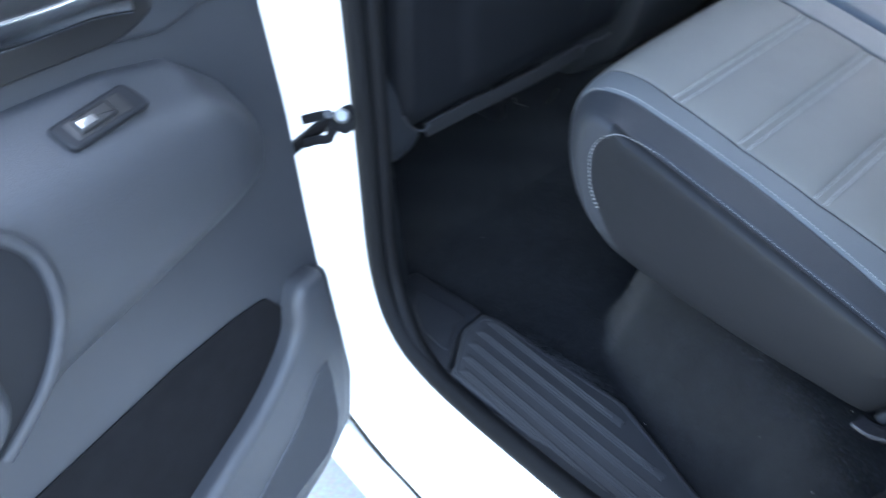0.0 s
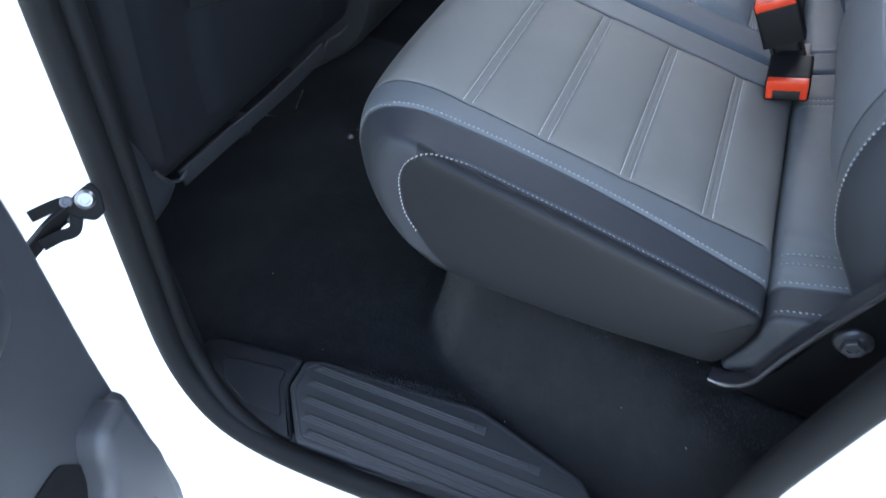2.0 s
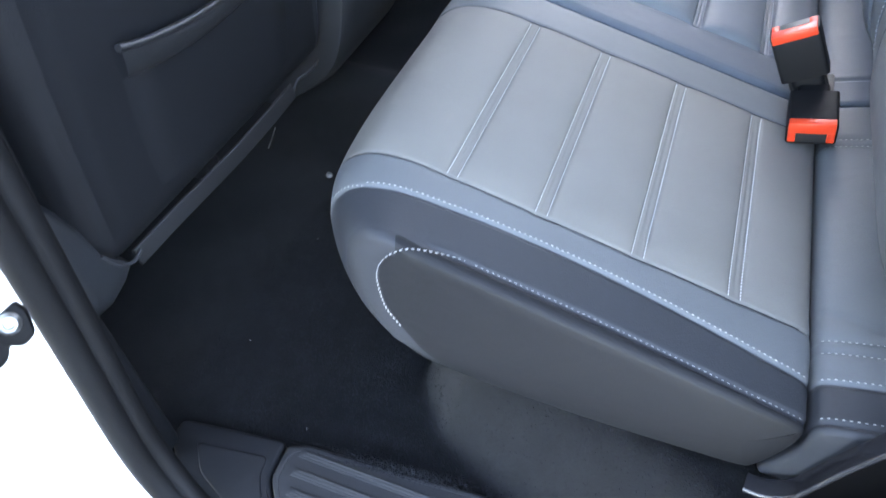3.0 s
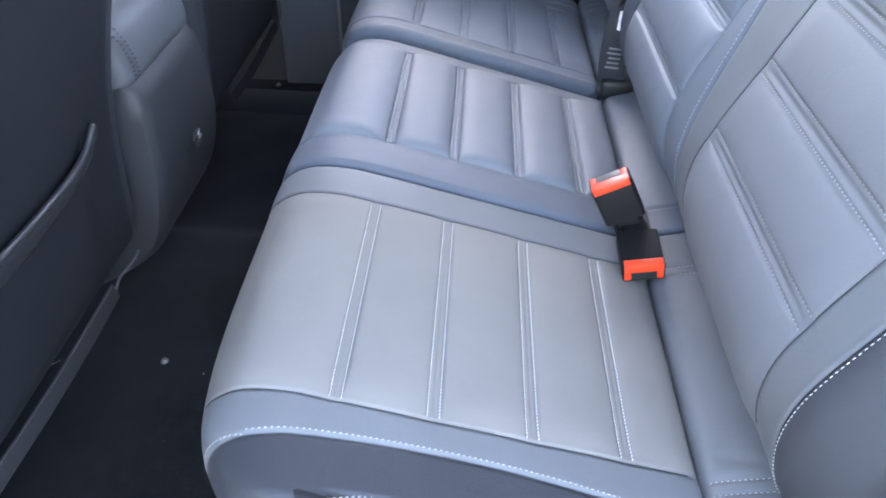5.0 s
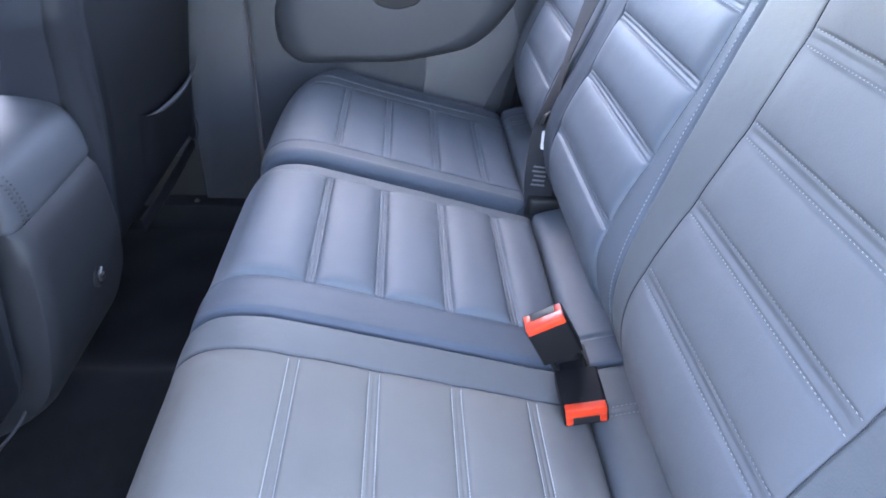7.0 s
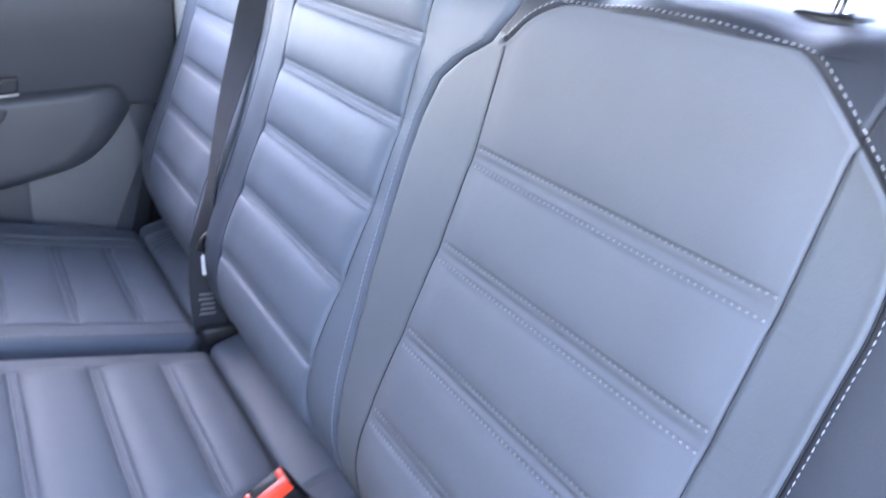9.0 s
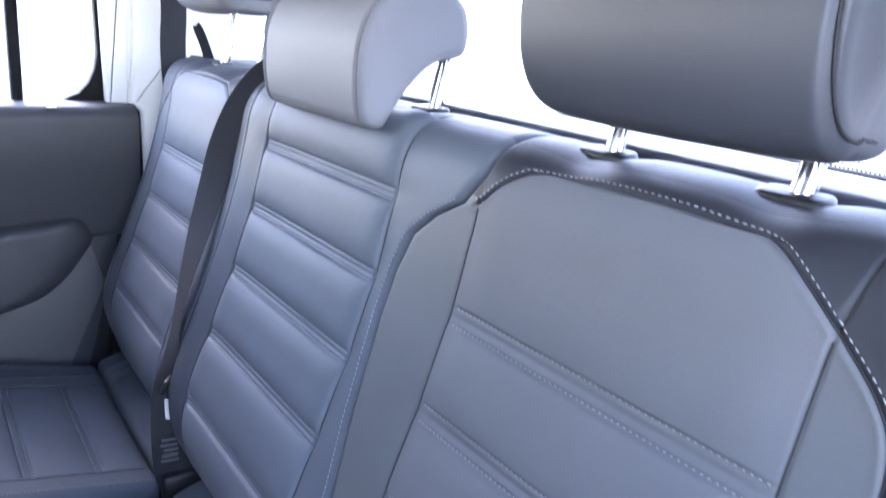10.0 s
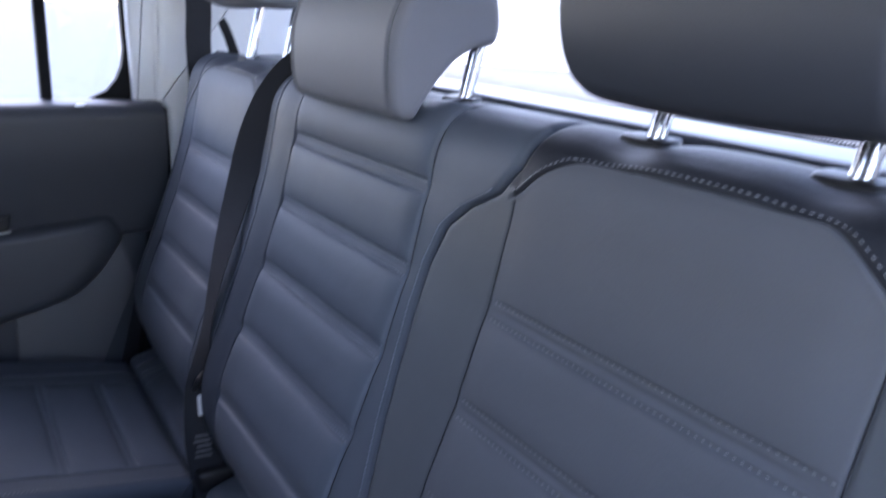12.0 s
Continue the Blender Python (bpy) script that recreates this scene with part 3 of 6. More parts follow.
BACK = [(-0.066, 0.362), (-0.045, 0.383), (-0.022, 0.42), (-0.008, 0.465), (-0.006, 0.51), (-0.017, 0.556), (-0.050, 0.638), (-0.083, 0.722), (-0.112, 0.810), (-0.129, 0.880),
        (-0.139, 0.925), (-0.156, 0.953), (-0.185, 0.966), (-0.225, 0.966), (-0.262, 0.955), (-0.282, 0.925), (-0.285, 0.88), (-0.23, 0.65), (-0.17, 0.42), (-0.14, 0.365), (-0.10, 0.352)]
SPLIT_Z = [0.36, 0.45, 0.522, 0.60, 0.667, 0.72, 0.775, 0.82, 0.86, 0.885, 0.905, 0.933, 0.972]
SPLIT_X = [0.452, 0.450, 0.454, 0.474, 0.490, 0.498, 0.502, 0.500, 0.488, 0.462, 0.428, 0.410, 0.406]
EDGE_Z = [0.36, 0.50, 0.60, 0.75, 0.85, 0.93, 0.97]
EDGE_X = [0.897, 0.896, 0.908, 0.932, 0.940, 0.935, 0.925]
CONTOUR = [(0.056, 0.40), (0.056, 0.60), (0.056, 0.78), (0.0555, 0.82), (0.0585, 0.854), (0.064, 0.871), (0.074, 0.885), (0.086, 0.897), (0.101, 0.9105), (0.114, 0.922), (0.128, 0.9325), (0.1405, 0.9405),
           (0.153, 0.9458), (0.170, 0.9485), (0.208, 0.9485), (0.254, 0.9485), (0.306, 0.948), (0.335, 0.9465), (0.354, 0.943), (0.379, 0.930), (0.399, 0.912), (0.408, 0.9065)]


BACK_FRONT = catmull(BACK[:14], 0.002)
BACK_ARC = np.r_[0, np.cumsum(np.linalg.norm(np.diff(BACK_FRONT, axis=0), axis=1))]
BACK_UPPER = BACK_FRONT[:, 1] > 0.85


def rise(y, z):
    """The way up the front of a backrest from its foot, over the rounded top."""
    low = np.interp(z, BACK_FRONT[:, 1], BACK_ARC)
    return np.where(z < 0.90, low, np.interp(-y, -BACK_FRONT[BACK_UPPER, 0], BACK_ARC[BACK_UPPER]))


def back_core(p):
    z = p[:, 1].clip(0.42, 0.90)
    return np.stack([-0.10 - 0.28 * (z - 0.42), z], 1)


def seat_back(name_label, side):
    mirror = side == 2
    X = (lambda x: 2 * CX - x) if mirror else (lambda x: x)
    split = lambda z: np.interp(z, SPLIT_Z, SPLIT_X)
    edge = lambda z: np.interp(z, EDGE_Z, EDGE_X)
    if side == 0:
        left, right, a, b, seams = const(-0.002), lambda z: split(z) - 0.0012, 0.102, 0.402, SEAMS_OUT
    elif side == 1:
        left, right, a, b, seams = lambda z: split(z) + 0.0012, edge, 0.527, 0.836, SEAMS_MID
    else:
        left, right, a, b, seams = lambda z: edge(z) + np.interp(z, [0.36, 0.52, 0.66], [0.034, 0.03, 0.006]), const(2 * CX + 0.002), 0.108, 0.405, SEAMS_OUT
    contour = catmull(CONTOUR, 0.006)
    outline = np.c_[contour[:, 0], np.interp(contour[:, 1], BACK_FRONT[:, 1], BACK_ARC)]
    poles = (0.17, 0.327) if side != 1 else (0.597, 0.78)

    def press(x, y, z):
        x = X(x)
        front = flat(0.39, 0.99, z, 0.01) * (y > -0.20)
        inside = flat(a + 0.016, b - 0.016, x, 0.009) if side != 1 else flat(a + 0.005, b - 0.005, x, 0.005)
        top = 0.962 if side != 1 else 0.985
        d = front * inside * flutes(z, seams, 0.40, top if side != 1 else 1.0, 0.008 if side != 1 else 0.0095, 1.35, half=0.0075 if side == 0 else 0.0058) * (y > -0.175)
        fade = front * flat(0.39, 0.915 if side != 1 else 0.985, z, 0.006)
        d = d + fade * (groove(x - a, 0.002, 0.0014 if side != 1 else 0.0035) + groove(x - b, 0.002, 0.0014 if side != 1 else 0.0035))
        if side != 1:
            dist = near_line(x, rise(y, z), outline)
            d = d + front * (y > -0.2) * (groove(dist, 0.0015, 0.0019) + 0.0006 * np.exp(-((dist - 0.0042) / 0.0022) ** 2))
            d = d + front * flat(0.39, 0.86, z, 0.02) * 0.0015 * flat(b + 0.01, 0.6, x, 0.02)
            d = d + flat(0.90, 1.1, z, 0.004) * (y > -0.25) * groove(x - a + 0.12 * (z - 0.905), 0.0016, 0.0022)
            # the outer bolster turns away to the rear
            d = d - front * 0.05 * ((0.05 - x).clip(0, 1) / 0.06) ** 1.6
        else:
            d = d + fade * 0.010 * flat(b + 0.01, 0.92, x, 0.015) + front * groove(x - 0.897, 0.003, 0.002)
        for q in poles:
            d = d + (y < -0.15) * (z > 0.93) * -0.006 * np.exp(-((x - q) / 0.03) ** 2)
        return d

    def tone(x, y, z):
        xm = X(x)
        r = region(x.ravel(), y.ravel(), z.ravel(), 0 * z.ravel()).reshape(np.shape(x))
        dark = (r == 1) | (r == 2) | (r == 10)
        if side == 1:
            dist = np.minimum(np.abs(xm - b), np.abs(xm - split(z) - 0.004))
        else:
            dist = np.minimum(near_line(xm, rise(y, z), outline), near_line(xm, z, [(0.401, 0.910), (0.401, 0.99)]))
        return 0.5 + np.where(dark, 1, -1) * dist.clip(0.0, 0.01) / 0.03

    if side == 0:
        fx = (a, b, 0.056, 0.068, 0.08, 0.092, 0.116, 0.128, 0.14, 0.152, 0.164, 0.37, 0.382, 0.394)
        anchors = lambda z: [left(z), np.full(np.shape(z), a), np.minimum(b, right(z) - 0.02), right(z)]
    elif side == 1:
        fx = (a, b, 0.897)
        anchors = lambda z: [left(z), np.full(np.shape(z), a), np.full(np.shape(z), b), np.full(np.shape(z), 0.897), right(z)]
    else:
        fx = [X(v) for v in (a, b, 0.056, 0.08, 0.116, 0.14, 0.16, 0.382)]
        anchors = lambda z: [left(z), np.full(np.shape(z), X(b)), np.full(np.shape(z), X(a)), right(z)]
    rows = [(1, v) for v in seams] + ([(1, v) for v in np.arange(0.85, 0.96, 0.02)] if side != 1 else [])
    pad = Pad(BACK, back_core, left, right, press, rim=0.01, fine=rows, fine_x=fx, tone=tone, anchors=anchors)
    th = SEATS[side]
    leather = M_LIGHT if side == 0 else M_MIDBACK
    table = {0: ("backrest", leather, name_label), 9: ("outer_bolster", leather, ""), 10: ("edge_strip", leather, "dark leather edge strip"), 1: ("side_panel", M_SIDE if side == 0 else leather, "dark grey leather side panel"), 2: ("top_panel", leather, "dark grey leather top panel")}
    for k in range(6):
        table[3 + k] = ("flute", M_BACKINSERT if side == 0 else M_FARINSERT, "")

    def region(x, y, z, n):
        x0 = x
        x = X(x)
        r = np.zeros(len(x), int)
        behind = (y < -0.175) & (z > 0.90) | (y < -0.09 - 0.35 * (z - 0.5).clip(0) - 0.04) & (z > 0.5) | (y < -0.075) & (z <= 0.5)
        if side == 1:
            ins = (x > a) & (x < b)
            r = np.where(ins, 3 + np.searchsorted(np.array(seams), z), r)
            r = np.where(x > b, 1, r)
            r = np.where(x < split(z), 1, r)
        else:
            cx, cz = contour[:, 0], contour[:, 1]
            limit_low = np.interp(z, cz[:np.argmax(cz)], cx[:np.argmax(cz)])
            limit_top = np.interp(x, cx, cz)
            ins = (x > a) & (x < b)
            r = np.where(ins, 3 + np.searchsorted(np.array(seams), z), r)
            r = np.where((x < limit_low), 1, r)
            r = np.where((z > limit_top) & (x > 0.056) & (x < b + 0.004), 2, r)
            r = np.where((x >= b) & (z > 0.915), 2, r)
            if side == 0:
                r = np.where(x > split(z), 1, r)
        r = np.where((x0 < left(z)) | (x0 > right(z)) | behind & (r > 2), 1, r)
        r = np.where(behind & (r == 0), 1, r)
        if side == 1:
            return np.where((r == 1) & (x < 0.6), 10, r)
        return np.where((r == 0) & (x < 0.2), 9, r)

    pad.build("backrest", th, region, table, nest=True)
    th = pad.root
    lines = []
    for s in seams:
        for o in (-0.0075, 0.0075) if side == 0 else (-0.0058, 0.0058):
            xs = np.linspace(a + 0.004, b - 0.004, 60)
            lines.append(pad.at(X(xs), np.full(60, s + o), 1))
    stitch(lines, th, M_FLUTETHREAD if side == 0 else M_COOLTHREAD)
    lines = []
    if side != 1:
        nx, ns = np.gradient(outline[:, 0]), np.gradient(outline[:, 1])
        l = np.hypot(nx, ns)
        up_z = np.interp(outline[:, 1] + nx / l * 0.0042, BACK_ARC, BACK_FRONT[:, 1])
        lines.append(pad.at(X(outline[:, 0] - ns / l * 0.0042), up_z, 1))
        whole = contour[:, 0] < 0.4
        seam_line(*pad.at(X(contour[whole, 0]), contour[whole, 1], 1), th)
    zs = np.linspace(0.43, 0.905 if side != 1 else 0.945, 140)
    for v in (a, b):
        seam_line(*pad.at(X(np.full(140, v)), zs, 1), th, 0.0005)
    if side != 2:
        zs = np.linspace(0.42, 0.90, 120)
        if side == 1:
            zs = np.linspace(0.42, 0.908, 120)
            lines.append(pad.at(split(zs) + 0.009, zs, 1))
            zs2 = np.linspace(0.45, 0.93, 120)
            lines.append(pad.at(np.full(120, 0.902), zs2, 1))
    stitch(lines, th, M_CONTOUR if side != 1 else M_COOLTHREAD, length=0.0042, gap=0.0014, wide=0.0008)
    return pad


SEATS = [thing("rear_seat", "grey leather rear seat with light stitching by the open door", "car seat", (0.23, 0.2, 0.25), "rear bench seats"),
         thing("rear_seat", "narrow grey leather middle rear seat with puffed flutes", "car seat", (CX, 0.2, 0.25), "rear bench seats"),
         thing("rear_seat", "grey leather rear seat beside the far closed door", "car seat", (1.15, 0.2, 0.25), "rear bench seats")]
cushion("smooth grey leather rear seat cushion with four double seams", 0)
cushion("narrow grey leather middle seat cushion with puffed flutes", 1)
cushion("grey leather rear seat cushion by the far door", 2)
seat_back("upright grey leather rear backrest with dark leather surround", 0)
seat_back("narrow grey leather middle backrest with five double seams", 1)
seat_back("grey leather rear backrest by the far pillar", 2)


# ---- headrests ----
def nearest(p, line):
    """For each point, the nearest one on a polyline."""
    line = catmull(line, 0.003)
    k = np.argmin(np.linalg.norm(p[:, None] - line[None], axis=2), axis=1)
    return line[k]


def headrest(name_label, cx, outer, low=False, lift=0.0):
    """Padded head restraint on two chrome posts; low: the saddle-shaped middle one."""
    th = thing("headrest", name_label, "headrest", (cx, -0.21, 0.97), "rear headrests")
    if low:
        loop = [(-0.112, 0.962), (-0.108, 1.0), (-0.112, 1.04), (-0.128, 1.072), (-0.155, 1.088), (-0.185, 1.093), (-0.215, 1.089), (-0.236, 1.077), (-0.244, 1.05), (-0.240, 1.028),
                (-0.228, 1.022), (-0.208, 1.018), (-0.186, 1.006), (-0.165, 0.985), (-0.148, 0.962), (-0.140, 0.950), (-0.137, 0.948), (-0.122, 0.949)]
        core = lambda p: nearest(p, [(-0.134, 0.975), (-0.140, 1.03), (-0.165, 1.055), (-0.225, 1.057)])
        lo, hi, seam, rim = cx - 0.124, cx + 0.122, 0.014, 0.011
    else:
        loop = [(-0.205, 0.996), (-0.165, 0.997), (-0.135, 1.008), (-0.117, 1.035), (-0.108, 1.075), (-0.110, 1.12), (-0.122, 1.16), (-0.143, 1.19), (-0.17, 1.202), (-0.198, 1.194),
                (-0.217, 1.16), (-0.228, 1.11), (-0.234, 1.065), (-0.232, 1.03), (-0.222, 1.006)]
        loop = [(y, z + lift) for y, z in loop]
        core = lambda p: np.stack([np.full(len(p), -0.187), np.full(len(p), 1.098 + lift)], 1)
        lo, hi, seam, rim = (cx - 0.120, cx + 0.117, 0.0135, 0.013) if cx < CX else (cx - 0.132, cx + 0.106, 0.02, 0.026)
    mid = 0.5 * (lo + hi)

    def seam_at(z):
        """The side seam swings out to the lower corner on the tall ones."""
        return np.full(np.shape(z), seam) if low else seam * (0.04 + 0.96 * ((z - lift - 0.998) / 0.19).clip(0, 1) ** 0.85)

    def press(x, y, z):
        e = np.minimum(x - lo, hi - x)
        d = groove(e - seam_at(z), 0.0022, 0.0045)
        if not low:
            d = d + 0.006 * (1 - ((x - mid) / 0.15) ** 2) * (y > -0.16)
        return d

    def shape(x, y, z):
        if low:
            return x, y, z
        z0 = z - lift
        k = 1 - 0.10 * ((z0 - 1.06) / 0.14).clip(0, 1) ** 2 - np.where(x > mid, 0.13, -0.035) * ((1.065 - z0) / 0.07).clip(0, 1) ** 2
        return mid + (x - mid) * k, y - 0.15 * (z0 - 1.0), z

    pad = Pad(loop, core, const(lo), const(hi), press, shape, rim=rim, fine_x=(lo + seam, hi - seam), bulge=0.012 if not low else 0.006, step=0.006, ngon=low, dome=not low)
    tb = {0: ("headrest_cushion", M_HEADLIT if cx > 0.5 else M_HEADSHADE, ""), 1: ("headrest_border", M_HEADLIT if cx > 0.5 else M_HEADSHADE, ""), 2: ("headrest_border", M_HEADLIT if cx > 0.5 else M_HEADSHADE, "")}
    pad.build("headrest", th, lambda x, y, z, n: np.where(x < lo + seam_at(z), 1, np.where(x > hi - seam_at(z), 2, 0)), tb)
    front = (pad.n[:, 0] > -0.2) | (pad.n[:, 1] > 0.2)
    run = np.nonzero(front & ~((pad.n[:, 1] < -0.6) & (pad.p[:, 0] < (-0.215 if lift else -0.185))) if not low else front & ~((pad.n[:, 1] < -0.25) | (pad.p[:, 1] < 0.958)))[0]
    start = run[np.argmax(np.diff(np.r_[run[-1] - len(pad.p), run]))]
    run = np.array(sorted(run, key=lambda k: (k - start) % len(pad.p)))
    p, n = pad.p[run], pad.n[run]
    for sg, side_x in ((1, lo), (-1, hi)):
        for off, kind_ in ((0.0, "seam"), (-0.0045, "thread")):
            xx = side_x + sg * (seam_at(p[:, 1]) + off * (seam_at(p[:, 1]) / seam).clip(0, 1))
            v = pad.surface(xx, p[:, 0], p[:, 1], n[:, 0], n[:, 1], np.full(len(p), lo), np.full(len(p), hi))
            lean = (1 - sg * (xx - side_x) / rim).clip(0, 1)
            flatn = np.sqrt(1 - lean ** 2)
            nn = np.stack([-sg * lean, n[:, 0] * flatn, n[:, 1] * flatn], -1)
            if kind_ == "seam":
                # Dark tube along the groove, drawn for the groove's shade.
                part("seam", tube(v + nn * 0.0014, 0.001, 6, up=(1, 0, 0)), M_SOFTTHREAD, th, "dark seam line")
            else:
                stitch([(v, nn)], th, mat=M_HEADTHREAD, length=0.003, gap=0.0018, tall=0.0003)
    half = outer
    for sx in (-half, half):
        x = cx + sx
        y0, z0 = (-0.208, 0.955) if not low else (-0.222, 0.955)
        z1 = 1.02 + lift if not low else 1.04
        y1 = y0 - 0.24 * (z1 - z0)
        # a post with fine flutes down its length
        prof = [((0.0078 + (0.0005 if k % 2 else -0.0003)) * math.cos(2 * math.pi * k / 28), (0.0078 + (0.0005 if k % 2 else -0.0003)) * math.sin(2 * math.pi * k / 28)) for k in range(28)]
        part("post", sweep([(x, y0, z0), (x, (y0 + y1) / 2, (z0 + z1) / 2), (x, y1, z1)], prof, up=(0, 1, 0)), M_CHROME, th, "chrome headrest post")
        out = rounded([(-0.022, -0.014), (0.022, -0.014), (0.026, 0.0), (0.022, 0.014), (-0.022, 0.014), (-0.026, 0)], 0.008)
        part("collar", slab(out, ((x + 0.003, y0, 0.955), (1, 0, 0), (0, 1, -0.1), (0, 0.1, 1)), 0.0125, 0.004), M_BLACK, th, "black plastic post collar")
    return th


# One leather in two colours: shade in the first, window light in the second.
M_HEADSHADE = material("shaded_headrest_leather", (0.041, 0.0455, 0.054), 0.5, grain=0.12, grain_size=0.0013, mottle=0.06, mottle_size=0.15, bump=0.14)
M_HEADLIT = material("lit_headrest_leather", (0.160, 0.160, 0.169), 0.62, grain=0.12, grain_size=0.0013, mottle=0.06, mottle_size=0.15, bump=0.2)
M_HEADTHREAD = material("grey_headrest_thread", (0.0408, 0.0408, 0.0442), 0.8, mottle=0.1, mottle_size=0.01)
M_SOFTTHREAD = material("dark_thread", (0.0204, 0.0204, 0.02244), 0.8, mottle=0.1, mottle_size=0.01)
headrest("tall grey leather headrest on chrome posts", 0.2485, 0.0785)
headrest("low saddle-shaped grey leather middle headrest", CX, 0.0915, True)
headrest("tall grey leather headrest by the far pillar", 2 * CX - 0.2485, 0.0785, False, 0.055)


# ---- seat belts ----
def buckle(name_label, at, m):
    """A belt buckle: black case, red press button with a slot."""
    th = thing("belt_buckle", name_label, "seat belt buckle", at, "seat belt buckles")
    base = Matrix.Translation(at) @ m
    w, t, h = 0.0262, 0.0148, 0.062
    out = rounded([(-w, -t), (w, -t), (w, t), (-w, t)], 0.005)
    part("case", moved(slab(out, ((0, 0, 0), (1, 0, 0), (0, 1, 0), (0, 0, 1)), h, 0.0016), base), M_CASE, th, "black plastic buckle case")
    # the button fills the front of the mouth; two short horns leave a slot behind it
    bar = box((-w + 0.002, -t - 0.0005, h - 0.009), (w - 0.002, -0.001, h + 0.0022), 0.0016)
    horns = [box((x0, -0.004, h - 0.004), (x0 + 0.0085, t - 0.003, h + 0.0016), 0.0014) for x0 in (-w + 0.002, w - 0.0105)]
    part("press_button", moved(joined(bar, *horns), base), M_RED, th, "red press button round a dark slot")
    part("button_slot", moved(slab(rounded([(-0.0155, -0.0015), (0.0155, -0.0015), (0.0155, t - 0.003), (-0.0155, t - 0.003)], 0.001, 2), ((0, 0, h - 0.002), (1, 0, 0), (0, 1, 0), (0, 0, 1)), 0.0026, 0.0004), base), M_BLACK, th)
    part("strap", moved(slab(rounded([(-0.021, -0.003), (0.021, -0.003), (0.021, 0.003), (-0.021, 0.003)], 0.002, 2), ((0, 0, -0.05), (1, 0, 0), (0, 1, 0), (0, 0, 1)), 0.053, 0.001), base), M_BLACK, th, "black webbing stalk")
    part("boot", moved(box((-0.017, -0.0115, -0.024), (0.019, 0.0115, 0.002), 0.006, 3), base), M_CASE, th, "soft black boot round the stalk")
    return th


def frame_m(right, up, out):
    """Turn with x right, y up and z out."""
    return Matrix((right, up, out)).transposed().to_4x4()


def basis(out, toward):
    """A turn whose z is out and whose -y leans toward the given way."""
    o = Vector(out).normalized()
    y = -(Vector(toward) - Vector(toward).dot(o) * o).normalized()
    return frame_m(y.cross(o), y, o)


buckle("upright black seat belt buckle with red press button", (0.449, 0.045, 0.401), basis((-0.02, 0.48, 0.87), (-1, 0, 0)))
buckle("black seat belt buckle lying on the seat, red button", (0.423, 0.029, 0.381), basis((-1, 0.0, -0.06), (0, 0.2, 1)))


def ribbon(path, widths, turn, thick=0.0014):
    """Belt webbing: a flat band along path, lying across the given direction at each point."""
    p = catmull(np.c_[np.array(path), np.array(widths)[:, None], np.array(turn)], 0.008)
    bm = bmesh.new()
    rows = []
    for i in range(len(p)):
        t = Vector(p[min(i + 1, len(p) - 1), :3] - p[max(i - 1, 0), :3]).normalized()
        a = Vector(p[i, 4:7])
        a = (a - a.dot(t) * t).normalized()
        n = t.cross(a).normalized()
        c = Vector(p[i, :3])
        w = p[i, 3] / 2
        rows.append([bm.verts.new(c + a * w * k + n * h) for k, h in ((-1, -thick / 2), (-0.5, -thick), (0.5, -thick), (1, -thick / 2), (1, thick / 2), (0.5, thick), (-0.5, thick), (-1, thick / 2))])
    for a, b in zip(rows, rows[1:]):
        for k in range(8):
            bm.faces.new((a[k], a[(k + 1) % 8], b[(k + 1) % 8], b[k]))
    bm.faces.new(rows[0][::-1])
    bm.faces.new(rows[-1])
    return bm


belt = thing("seat_belt", "black seat belt hanging over the middle backrest edge", "seat belt", (0.92, -0.02, 0.40))
part("webbing", ribbon([(0.835, -0.235, 0.975), (0.875, -0.200, 0.988), (0.912, -0.170, 0.972), (0.936, -0.140, 0.930), (0.948, -0.114, 0.872), (0.950, -0.090, 0.80), (0.945, -0.068, 0.74), (0.935, -0.043, 0.67), (0.923, -0.022, 0.60),
                        (0.913, -0.010, 0.54), (0.908, -0.004, 0.50), (0.905, 0.0, 0.45), (0.905, 0.0, 0.40), (0.903, -0.004, 0.36)], [0.05] * 14,
                       [(0.3, 0.9, 0.3), (0.45, 0.8, 0.4), (0.6, 0.75, 0.3), (0.66, 0.74, 0.2), (0.75, 0.64, 0.1), (0.85, 0.45, 0), (0.93, 0.25, 0), (0.95, 0.0, 0), (0.92, -0.1, 0), (0.8, 0.3, 0), (0.55, 0.8, 0), (0.3, 0.95, 0), (0.2, 0.98, 0),
                        (0.2, 0.98, 0)]), M_WEB, belt)
bm = slab(rounded([(-0.0055, -0.017), (0.0055, -0.017), (0.0055, 0.017), (-0.0055, 0.017)], 0.001, 2), ((0.9052, -0.002, 0.482), (0.48, 0.87, 0), (0, 0, 1), (-0.87, 0.48, 0)), 0.002, 0.0005)
part("care_label", bm, M_LABEL, belt, "small white sewn label")
part("tongue", moved(box((-0.015, -0.004, -0.013), (0.015, 0.004, 0.013), 0.004), Matrix.Translation((0.908, -0.002, 0.522)) @ pose(0, 0, 0, 20, 0, -38)), M_BLACK, belt, "black plastic belt tongue")
for k in range(5):
    part("print_bar", slab([(-0.012 + 0.001 * (k % 2), -0.0016), (0.013 - 0.002 * (k % 3), -0.0016), (0.013 - 0.002 * (k % 3), 0.0016), (-0.012 + 0.001 * (k % 2), 0.0016)],
                           ((0.9042, 0.0, 0.395 + 0.009 * k), (0.2, 0.98, 0), (0, 0, 1), (-0.98, 0.2, 0)), 0.0022, 0.0003), M_PRINT, belt)
anchor = thing("belt_anchor", "black plastic belt anchor in the seat gap", "belt anchor", (0.91, 0.02, 0.36))
part("anchor_block", box((0.887, -0.045, 0.335), (0.93, 0.016, 0.374), 0.008, 3), M_BLACK, anchor)

